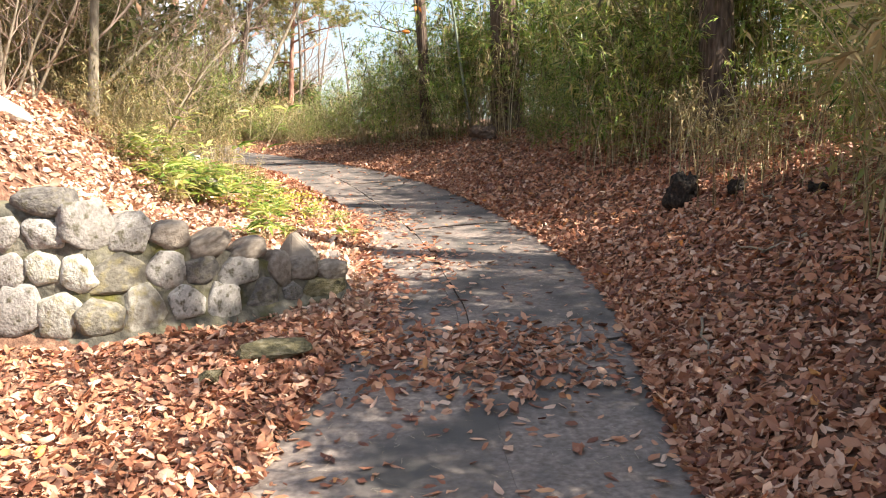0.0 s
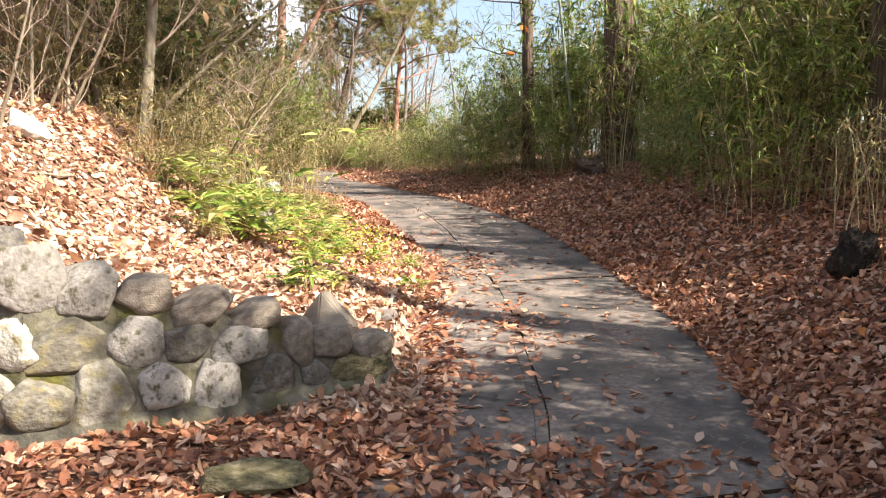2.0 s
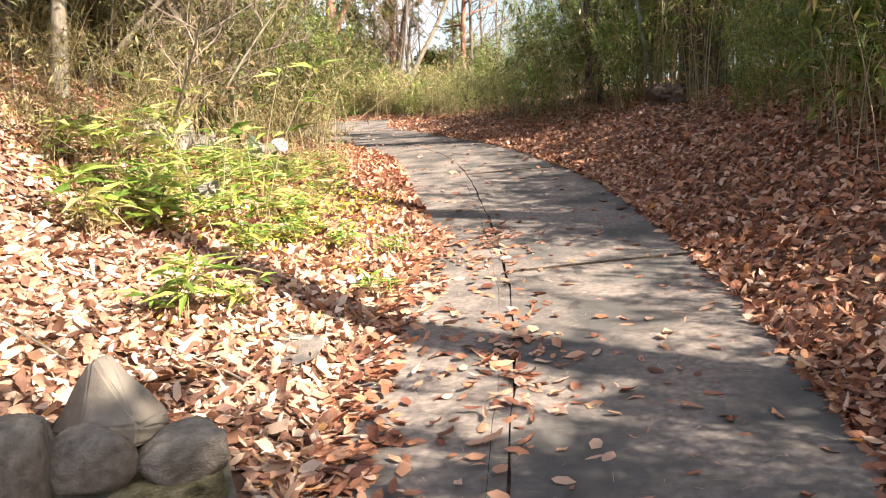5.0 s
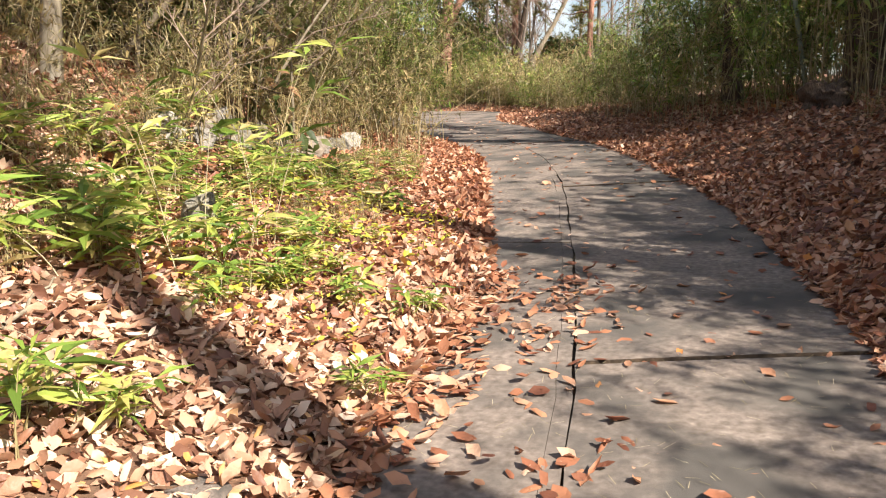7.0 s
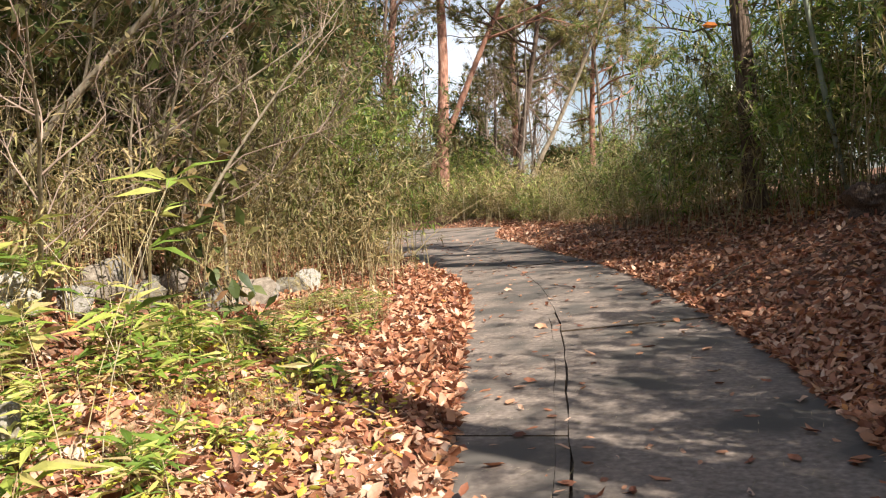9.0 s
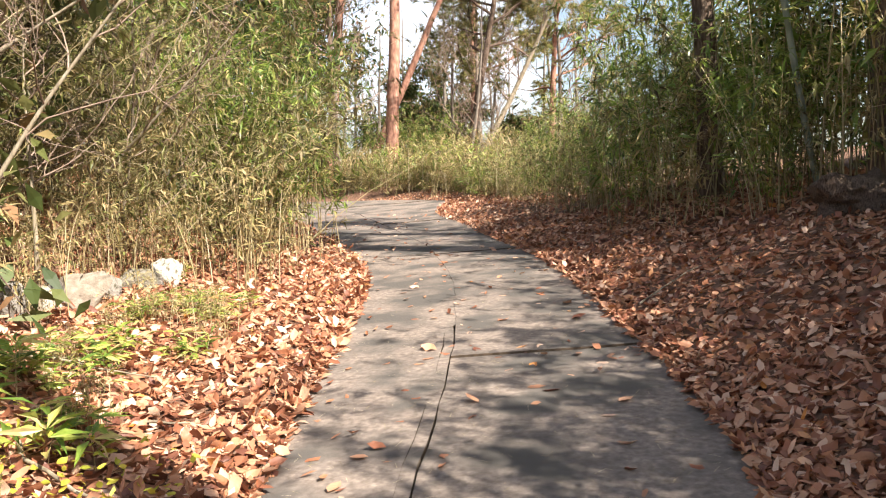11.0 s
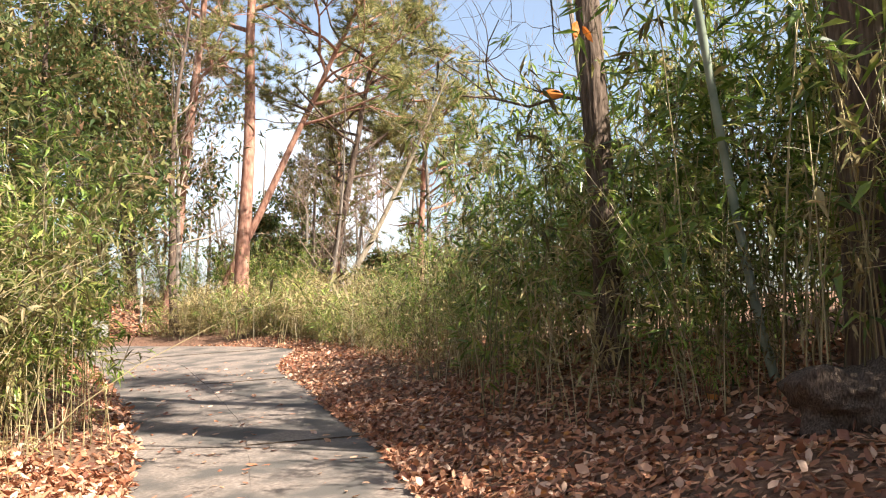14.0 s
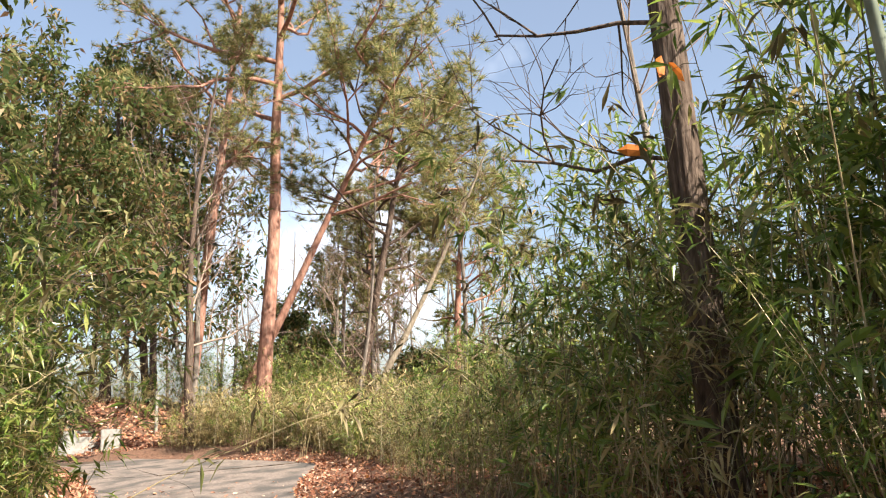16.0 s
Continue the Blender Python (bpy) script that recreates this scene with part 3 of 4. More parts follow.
def twigs(tubes, start, way, length, radius, depth, r, spread=0.6, rise=0.15, tips=None):
    """A limb that forks into finer ones."""
    k = 5
    pts, p, d = [np.array(start)], np.array(start, float), np.array(way, float)
    for _ in range(k - 1):
        d = d + r.normal(0, 0.16, 3) + np.array([0, 0, rise * 0.3])
        d /= np.linalg.norm(d)
        p = p + d * length / (k - 1)
        pts.append(p.copy())
    tubes.add(pts, np.linspace(radius, radius * 0.5, k))
    if tips is not None and depth <= 1:
        tips.extend([(pts[i], d.copy()) for i in (2, 3, 4)])
    if depth > 0:
        for _ in range(r.integers(2, 5)):
            i = r.integers(1, k)
            w = d + r.normal(0, spread, 3) + np.array([0, 0, rise])
            w /= np.linalg.norm(w)
            twigs(tubes, pts[i], w, length * r.uniform(0.5, 0.75), radius * 0.5, depth - 1, r, spread, rise, tips)


TUFT_N = 26
TUFT_V, TUFT_F = [], []
for i in range(TUFT_N):
    za, zb = -0.3 + 1.3 * ((i * 7) % TUFT_N) / TUFT_N, i * 2.399963
    rr = math.sqrt(max(0.05, 1 - min(1, za * za)))
    d = Vector((rr * math.cos(zb), za, rr * math.sin(zb))).normalized()
    s = d.cross(Vector((0.3, 0.1, 1))).normalized() * 0.045
    TUFT_V += [tuple(s), tuple(-s), tuple(d)]
    TUFT_F.append((3 * i, 3 * i + 1, 3 * i + 2))


def pine(u, v, height, radius, seed, label, lean=(0, 0), limbs=9, low=0.45, crown=1.0, bark=None, group="red pines on the crest"):
    r = np.random.default_rng(seed)
    tree = thing("pine_tree", ground(u, v, -0.1), label, "tree", group)
    trunk = bent((0, 0, 0), (lean[0], lean[1], height), 14, 0.18, seed)
    t = Tubes(10)
    rad = radius * np.linspace(1.0, 0.35, 14)
    rad[0] *= 1.25
    t.add(trunk, rad)
    part("trunk", t.mesh("trunk", bark or PINEBARK), tree)
    tips, b = [], Tubes(5)
    for i in range(limbs):
        k = low + (1 - low) * (i + r.uniform(0, 0.6)) / limbs
        j = min(12, int(k * 13))
        p = trunk[j] + (trunk[j + 1] - trunk[j]) * (k * 13 - j)
        a = r.uniform(0, 2 * math.pi)
        w = np.array([math.cos(a), math.sin(a), 0.15 + 0.3 * k])
        twigs(b, p, w / np.linalg.norm(w), height * r.uniform(0.12, 0.22) * (1.25 - 0.5 * k) * crown, radius * 0.35, 2, r, 0.55, 0.12, tips)
    part("branchwork", b.mesh("limbs", bark or PINEBARK), tree, "", "stuff")
    c = np.array([p for p, d in tips])
    keep = r.random(len(c)) < 0.68
    c = c[keep]
    c = np.concatenate([c + r.normal(0, 0.2, c.shape) for _ in range(4)])
    w = r.normal(0, 0.6, c.shape) + np.array([0, 0, 0.8])
    vv, ff = scatter(TUFT_V, TUFT_F, c, frames_of(w, r.uniform(0, 6, len(c)), r), r.uniform(0.18, 0.32, len(c)))
    part("crown", mesh_of("crown", vv, ff, NEEDLE), tree, "tufts of green and yellowing needles")
    return tree


def bare_tree(u, v, height, radius, seed, label, lean=(0, 0), limbs=12, low=0.3, mat=None, group="", depth=3, name="bare_tree", reach=0.22):
    r = np.random.default_rng(seed)
    tree = thing(name, ground(u, v, -0.05), label, "tree", group)
    trunk = bent((0, 0, 0), (lean[0], lean[1], height), 12, height * 0.02, seed)
    t = Tubes(8)
    rad = radius * np.linspace(1.0, 0.2, 12)
    rad[0] *= 1.2
    t.add(trunk, rad)
    part("trunk", t.mesh("trunk", mat or GREYBARK), tree)
    b = Tubes(4)
    for i in range(limbs):
        k = low + (1 - low) * (i + r.uniform(0, 0.7)) / limbs
        j = min(10, int(k * 11))
        a = r.uniform(0, 2 * math.pi)
        w = np.array([math.cos(a), math.sin(a), 0.5 + 0.4 * r.random()])
        twigs(b, trunk[j], w / np.linalg.norm(w), height * reach * (1.2 - 0.7 * k), max(0.008, radius * 0.35 * (1.1 - k)), depth, r, 0.5, 0.2)
    part("branchwork", b.mesh("limbs", TWIG), tree, "fine leafless twigs", "stuff")
    return tree


def leafy_tree(u, v, height, radius, seed, label, mat=None, low=0.25, width=1.0, group="", leaf=0.14, lean=(0, 0), count=5000, bark=None, name="evergreen_tree"):
    r = np.random.default_rng(seed)
    tree = thing(name, ground(u, v, -0.05), label, "tree", group)
    trunk = bent((0, 0, 0), (lean[0], lean[1], height), 12, height * 0.015, seed)
    t = Tubes(10)
    rad = radius * np.linspace(1.0, 0.25, 12)
    rad[0] *= 1.3
    t.add(trunk, rad)
    part("trunk", t.mesh("trunk", bark or BARK), tree)
    tips, b = [], Tubes(4)
    for i in range(18):
        k = low + (1 - low) * (i + r.uniform(0, 0.7)) / 18
        j = min(10, int(k * 11))
        a = r.uniform(0, 2 * math.pi)
        w = np.array([math.cos(a), math.sin(a), 0.35])
        twigs(b, trunk[j], w / np.linalg.norm(w), height * 0.2 * width * (1.25 - 0.7 * k), max(0.012, radius * 0.3 * (1.1 - k)), 2, r, 0.6, 0.1, tips)
    part("branchwork", b.mesh("limbs", BARK), tree, "", "stuff")
    pts = np.array([p for p, d in tips])
    c = pts[r.integers(0, len(pts), count)] + r.normal(0, 0.16, (count, 3))
    w = r.normal(0, 1, (count, 3)) + np.array([0, 0, -0.2])
    vv, ff = blades(c, w, r.uniform(0.7, 1.3, count) * leaf, r.uniform(0.7, 1.2, count) * leaf * 0.4)
    part("crown", mesh_of("crown", vv, ff, mat or EVERGREEN), tree)
    return tree


def cedar(u, v, height, radius, seed, lean, label, reach=(), low=0.5):
    """A big dark trunk with a flared foot and ivy-thin limbs high up."""
    r = np.random.default_rng(seed)
    tree = thing("cedar_tree", ground(u, v, -0.15), label, "tree", "tall dark trunks in the bamboo")
    k = 22
    pts = bent((0, 0, 0), (lean[0], lean[1], height), k, 0.06, seed)
    fine = np.linspace(0, 1, 90)
    mid = np.stack([np.interp(fine * (k - 1), np.arange(k), pts[:, c]) for c in range(3)], -1)
    sides = 56
    t = Tubes(sides)
    t.add(mid, radius * (1.0 - 0.6 * fine + 0.35 * np.exp(-fine * height / 0.5)))
    me = t.mesh("trunk", BARK)
    # furrows that wander up the trunk
    for i, p in enumerate(me.vertices):
        c, a = Vector(mid[i // sides]), i % sides * 2 * math.pi / sides
        z = c.z
        ridge = abs(noise.noise(Vector((3.2 * math.cos(a), 3.2 * math.sin(a), z * 0.55 + seed)))) + 0.5 * abs(noise.noise(Vector((7 * math.cos(a), 7 * math.sin(a), z * 1.3))))
        p.co = c + (p.co - c) * (0.93 + 0.24 * min(ridge, 0.5) + 0.04 * math.sin(5 * a + seed))
    part("trunk", me, tree)
    tips, b = [], Tubes(5)
    for i in range(16):
        h = low + (1 - low) * i / 16
        a = r.uniform(0, 6.3)
        w = np.array([math.cos(a), math.sin(a), 0.1])
        twigs(b, pts[min(k - 2, int(h * k))], w, min(1.6, height * 0.12 * (1.5 - h)), radius * 0.16, 2, r, 0.5, 0.05, tips)
    for h in reach:
        twigs(b, pts[int(h / height * (k - 1))], np.array([-0.9, 0.25, 0.25 + 0.1 * r.normal()]), 1.5, 0.022, 3, r, 0.45, 0.05)
    part("branchwork", b.mesh("limbs", BARK), tree, "", "stuff")
    c = np.array([p for p, d in tips])
    c = np.concatenate([c + r.normal(0, 0.15, c.shape) for _ in range(2)])
    vv, ff = scatter(TUFT_V, TUFT_F, c, frames_of(r.normal(0, 1, c.shape), r.uniform(0, 6, len(c)), r), r.uniform(0.18, 0.32, len(c)))
    part("crown", mesh_of("crown", vv, ff, EVERGREEN), tree)
    return tree


cedar(1.62, 19.6, 14, 0.33, 1, (-0.6, 0.2), "thick dark cedar trunk rising out of the bamboo bank")
cedar(3.72, 11.2, 16, 0.22, 2, (-0.6, 0.2), "dark straight trunk among bamboo on the bank", low=0.72)
bare_tree(-0.5, 25.2, 7.5, 0.06, 38, "thin leafless tree with long twigs over the bamboo", (-0.8, 0), 14, 0.45, group="slim trees in the bamboo", reach=0.34)
cedar(5.0, 7.1, 15, 0.22, 4, (0.2, 0.1), "dark trunk deep in the bamboo", low=0.76)
slim = cedar(-0.3, 22.3, 12, 0.15, 3, (-0.9, 0.2), "slim dark trunk wrapped in bamboo leaves", (3.4, 4.2, 4.9, 5.5, 6.2))


for k, (place, turn) in enumerate([((-0.7, 21.7, 4.2), 1.4), ((-0.58, 21.6, 4.7), 0.3), ((-0.5, 21.7, 4.85), 2.6)]):
    leaf = part("dead_leaf", mesh_of("dead_leaf", np.array(FALLEN_V) * (0.2, 0.22, 0.25), np.array(FALLEN_F), ORANGE), slim, "orange withered leaf caught on a twig")
    leaf.matrix_basis = slim.matrix_basis.inverted() @ Matrix.Translation(place) @ Euler((1.2, turn, turn * 2)).to_matrix().to_4x4()


def stump(u, v, radius, height, seed, label, mat):
    """A rotten, broken stump with a hollow rim and root lobes."""
    me = lump("tree_stump", mat, 4, 3.0, 0.3, seed * 2.7, 1.6)
    for p in me.vertices:
        a = math.atan2(p.co.y, p.co.x)
        low = max(0.0, -p.co.z)
        p.co.x *= 1 + 0.35 * low * (0.6 + 0.4 * math.sin(5 * a + seed))
        p.co.y *= 1 + 0.35 * low * (0.6 + 0.4 * math.sin(5 * a + seed))
        if p.co.z > 0.5 and math.hypot(p.co.x, p.co.y) < 0.55:
            p.co.z -= 0.28
        elif p.co.z > 0.4:
            p.co.z += 0.09 * math.sin(3 * a + seed) + 0.07 * math.sin(7 * a + 2 * seed)
    ob = tagged(new("tree_stump", me), label, "stump")
    ob.matrix_world = Matrix.Translation(ground(u, v, height * 0.42)) @ Matrix.Diagonal((radius, radius * 0.9, height * 0.6, 1))


stump(2.52, 8.75, 0.14, 0.3, 3, "charred-looking dark rotten stump on the leafy bank", CHAR)
stump(2.95, 8.3, 0.09, 0.12, 5, "low dark rotten stump under bamboo leaves", CHAR)
stump(3.3, 7.3, 0.08, 0.1, 6, "small dark stump under bamboo leaves", CHAR)
stump(0.98, 18.75, 0.27, 0.32, 8, "broad mossy old stump at the foot of a cedar", BARK)

# trees on the crest
pine(-12.0, 38.5, 15, 0.25, 11, "tall red pine with bare orange-brown trunk", (0.5, 0.3), 9, 0.58, 1.7)
pine(-13.7, 39.6, 10.8, 0.16, 12, "red pine leaning over the crest", (5.4, 0.4), 12, 0.6, 2.2)
pine(-15.3, 40, 14, 0.2, 13, "slim red pine behind the path", (1.5, 0), 8, 0.5)
pine(-10.2, 41, 9.6, 0.17, 14, "slanting pine with dark trunk on the far slope", (2.0, 0.3), 14, 0.5, 1.6, BARK)
pine(-12.5, 50, 12, 0.2, 15, "pine on the far slope", (0.3, 0), 9, 0.35)
pine(-8.2, 47, 9.5, 0.17, 16, "pine on the far slope", (0.6, 0), 12, 0.4, 1.5)
bare_tree(-9.7, 40, 8.3, 0.13, 21, "slanting grey leafless tree on the crest", (4.3, 0.2), 12, 0.4, PALEBARK, group="leafless trees on the crest")
bare_tree(-13.05, 36.4, 10.5, 0.14, 22, "crooked grey leafless tree above the path", (0.6, 0), 16, 0.3, BARK, group="leafless trees on the crest", reach=0.3)
bare_tree(-13.9, 38, 10, 0.1, 23, "thin leafless tree above the path", (-0.4, 0.5), 16, 0.25, group="leafless trees on the crest", reach=0.3)
bare_tree(-9.2, 38.6, 7.5, 0.07, 24, "thin leafless tree above the path", (0.8, 0), 14, 0.25, group="leafless trees on the crest", reach=0.32)
for i in range(30):
    a = rng.uniform(-25, -6)
    bare_tree(a, rng.uniform(44, 62), rng.uniform(7, 11), 0.11, 40 + i, "leafless tree in the thin wood beyond the crest", (rng.normal(0, 0.6), 0), 10, 0.2, group="thin wood beyond the crest", depth=3 if i % 2 else 2)
for i, (a, b, h) in enumerate([(-19, 44, 13), (-20.5, 40, 12), (-17.6, 41.5, 11), (-23, 45, 13), (-16.5, 56, 8), (-10.5, 62, 5), (2, 46, 5), (7, 44, 6)]):
    leafy_tree(a, b, h, 0.15, 60 + i, "evergreen tree in the thin wood beyond the crest", width=1.35, group="thin wood beyond the crest", count=6000, leaf=0.3)
leafy_tree(-14.3, 32.2, 9.5, 0.16, 77, "evergreen tree with browning leaves beside the bend", width=1.4, count=11000, leaf=0.2, low=0.32)
# trees and shrubs on the left bank
for i in range(26):
    v = rng.uniform(8.6, 18.5)
    d = rng.uniform(3.6, 5.4) if v < 13 else rng.uniform(2.6, 4.2)
    bare_tree(float(edge_l(v)) - d, v, rng.uniform(1.6, 3.0), 0.022, 400 + i, "tangled leafless shrub with pale twigs", (rng.normal(0.8, 0.6), rng.normal(-0.2, 0.5)), 10, 0.08, PALEBARK, group="leafless shrubs on the bank", depth=2, name="bare_shrub", reach=0.4)
bare_tree(-4.98, 12.3, 6, 0.085, 31, "slim pale grey tree on the leafy bank", (0.5, 0.2), 12, 0.2, mat=PALEBARK, group="slim trees on the bank")
bare_tree(-6.3, 11.0, 6, 0.07, 32, "slim grey tree on the leafy bank", (0.4, 0.1), 12, 0.2, mat=PALEBARK, group="slim trees on the bank")
bare_tree(-5.9, 12.9, 5, 0.05, 33, "slim grey tree on the leafy bank", (-0.3, 0.3), 12, 0.15, mat=PALEBARK, group="slim trees on the bank")
bare_tree(-7.0, 12.4, 7, 0.08, 34, "slim grey tree on the leafy bank", (0.2, 0.2), 12, 0.2, mat=PALEBARK, group="slim trees on the bank")
bare_tree(-4.9, 15.7, 2.2, 0.022, 35, "thin whitish dead stem in the thicket", (0.05, 0), 8, 0.4, mat=PALEBARK, group="slim trees on the bank", depth=1)
bare_tree(-5.9, 14.0, 2.9, 0.042, 36, "leaning bare branch over the thicket", (3.0, 0.9), 8, 0.4, mat=PALEBARK, group="leaning stems in the thicket", depth=2, name="leaning_stem")
bare_tree(-6.2, 14.9, 1.4, 0.026, 37, "low leaning bare branch in the thicket", (2.6, 0.8), 8, 0.3, mat=PALEBARK, group="leaning stems in the thicket", depth=2, name="leaning_stem")
for i, (a, b, h) in enumerate([(-7.6, 15.4, 6), (-7.9, 12.6, 6), (-7.4, 18.2, 6), (-9, 14, 7), (-8.5, 17.5, 7), (-9.5, 21, 8), (-11, 25, 8), (-12.5, 10, 8), (-10, 7, 8)]):
    leafy_tree(a, b, h, 0.16, 80 + i, "dark evergreen tree behind the thicket", width=1.5, group="evergreens behind the thicket", count=6000, leaf=0.25, low=0.06 if b < 18.5 else 0.3)
for i, (a, b, h) in enumerate([(12, 9, 4), (9.5, 18, 4.5), (8, 26, 4.5), (9.5, 0, 4)]):
    leafy_tree(a, b, h, 0.2, 95 + i, "evergreen tree behind the bamboo", width=1.2, group="evergreens behind the bamboo", count=3200, leaf=0.2, low=0.2)

# unseen tree, added so its crown shades the end of the stone wall
leafy_tree(5.1, 3.9, 6.6, 0.12, 99, "unseen slim evergreen tree added to shade the stone wall", width=0.75, count=1700, leaf=0.2, low=0.5)
leafy_tree(-17.9, 39.6, 11, 0.16, 78, "evergreen tree with browning leaves above the steps", width=1.4, count=8000, leaf=0.26, low=0.2)
leafy_tree(-15.7, 33.4, 9, 0.15, 79, "evergreen tree with browning leaves beside the bend", width=1.4, count=8000, leaf=0.22, low=0.25)
for i, (a, b, h) in enumerate([(-17.5, 52, 5), (-14.5, 54, 4.5), (-11.5, 56, 4), (-8.5, 53, 3.5), (-14, 47, 3.5), (-10, 49, 3)]):
    leafy_tree(a, b, h, 0.12, 260 + i, "olive-green tree in the thin wood beyond the crest", width=1.5, group="thin wood beyond the crest", count=4500, leaf=0.3, low=0.1)


# ---- bamboo ----
def bamboo_meshes(seed, culms, height, patch, leaves, leaf, mat, bare=0.3, lean=0.12, culm_r=0.006):
    r = np.random.default_rng(seed)
    t = Tubes(3)
    bases, ways = [], []
    for _ in range(culms):
        a, d = r.uniform(0, 2 * math.pi), patch * math.sqrt(r.random())
        h = height * r.uniform(0.6, 1.05)
        b = np.array([d * math.cos(a), d * math.sin(a), -0.15])
        way = r.normal(0, lean, 2)
        zz = np.linspace(0, 1, 7)
        pts = np.stack([b[0] + way[0] * h * (0.4 * zz + 0.6 * zz ** 2.5), b[1] + way[1] * h * (0.4 * zz + 0.6 * zz ** 2.5), b[2] + h * zz * (1 - 0.06 * zz * zz)], -1)
        t.add(pts, culm_r * r.uniform(0.7, 1.3) * np.linspace(1, 0.35, 7))
        nodes = max(3, leaves // 6)
        for _ in range(nodes):
            k = bare + (1 - bare) * r.random() ** 0.8
            i = min(5, int(k * 6))
            p = pts[i] + (pts[i + 1] - pts[i]) * (k * 6 - i)
            a = r.uniform(0, 2 * math.pi)
            out = np.array([math.cos(a), math.sin(a), r.uniform(-0.1, 0.5)])
            q = p + out * r.uniform(0.06, 0.34) * min(1.0, height / 2.5)
            if r.random() < 0.4:
                t.add([p, (p + q) / 2 + (0, 0, 0.02), q], [0.003, 0.0025, 0.002])
            n = 6
            bases.append(q + r.normal(0, 0.04, (n, 3)))
            ways.append(out * 0.8 + r.normal(0, 0.6, (n, 3)) + np.array([0, 0, -0.35]))
    bases, ways = np.concatenate(bases), np.concatenate(ways)
    n = len(bases)
    ln = leaf * r.uniform(0.6, 1.25, n)
    vv, ff = blades(bases, ways, ln, ln * r.uniform(0.13, 0.2, n), 0.5)
    return t.mesh("culms", CULM), mesh_of("leaves", vv, ff, mat)


def sasa_meshes(seed, culms, height, patch, leaf, mat):
    """Short arching stems, each with a few fans of broad leaves at its top."""
    r = np.random.default_rng(seed)
    t = Tubes(4)
    bases, ways = [], []
    for _ in range(culms):
        a, d = r.uniform(0, 2 * math.pi), patch * math.sqrt(r.random())
        h = height * r.uniform(0.5, 1.1)
        lean = r.normal(0, 0.3, 2)
        z = np.linspace(0, 1, 6)
        pts = np.stack([d * math.cos(a) + lean[0] * h * z ** 1.6, d * math.sin(a) + lean[1] * h * z ** 1.6, -0.04 + h * z], -1)
        t.add(pts, np.linspace(0.004, 0.002, 6))
        for i in (3, 4, 5):
            if i < 5 and r.random() < 0.4:
                continue
            n = int(r.integers(4, 8)) if i == 5 else 3
            turn = r.uniform(0, 6.28) + np.arange(n) * r.uniform(0.5, 1.1)
            out = np.stack([np.cos(turn), np.sin(turn), r.uniform(-0.15, 0.6, n)], -1)
            bases.append(np.tile(pts[i], (n, 1)) + out * 0.015)
            ways.append(out)
    bases, ways = np.concatenate(bases), np.concatenate(ways)
    n = len(bases)
    ln = leaf * r.uniform(0.6, 1.2, n)
    vv, ff = blades(bases, ways, ln, ln * r.uniform(0.15, 0.22, n), 0.6)
    return t.mesh("culms", CULM), mesh_of("leaves", vv, ff, mat)


def clump(name, meshes, place, turn, size, label, group, tall=1.0):
    ob = thing(name, place, label, "bamboo", group, turn=turn, size=size)
    if tall != 1.0:
        ob.scale.z = size * tall
    part("stem_mass", meshes[0], ob, "thin straw-coloured culms", "stuff")
    part("foliage", meshes[1], ob, "", "stuff")
    return ob


DENSE = [bamboo_meshes(110 + i, 13, 4.0, 0.6, 88, 0.21, BLADE, 0.1, 0.17, 0.008) for i in range(4)]
TALL = [bamboo_meshes(100 + i, 12, 4.0, 0.6, 60, 0.21, BLADE, 0.12, 0.18, 0.008) for i in range(6)]
YELLOWISH = [bamboo_meshes(270 + i, 12, 4.0, 0.6, 60, 0.21, SASA, 0.12, 0.2, 0.008) for i in range(4)]
BROAD = [bamboo_meshes(250 + i, 9, 3.6, 0.5, 90, 0.27, BLADE, 0.12, 0.26, 0.008) for i in range(3)]
THICK = [bamboo_meshes(130 + i, 16, 3.5, 0.55, 66, 0.19, OLIVE, 0.2, 0.42, 0.006) for i in range(5)]
WITHER = [bamboo_meshes(120 + i, 14, 2.2, 0.5, 36, 0.17, DRYBLADE, 0.12, 0.4) for i in range(4)]
STALKS = [bamboo_meshes(160 + i, 24, 1.3, 0.55, 12, 0.12, DRYBLADE, 0.3, 0.14, 0.007) for i in range(3)]
LOWS = [sasa_meshes(140 + i, 7, 0.36, 0.24, 0.25, SASA) for i in range(5)]
HEDGE = [bamboo_meshes(180 + i, 22, 1.6, 0.65, 18, 0.17, m, 0.15, 0.32, 0.005) for i, m in enumerate([DRYBLADE, SASA, BLADE])]


CLEAR = [(0.5, 19.3, 0.75), (0.75, 18.2, 1.0), (1.3, 18.9, 0.6), (2.6, 8.4, 0.75), (3.6, 10.8, 0.7), (3.3, 10.0, 0.5), (2.6, 9.6, 0.5), (1.45, 17.6, 0.5)]


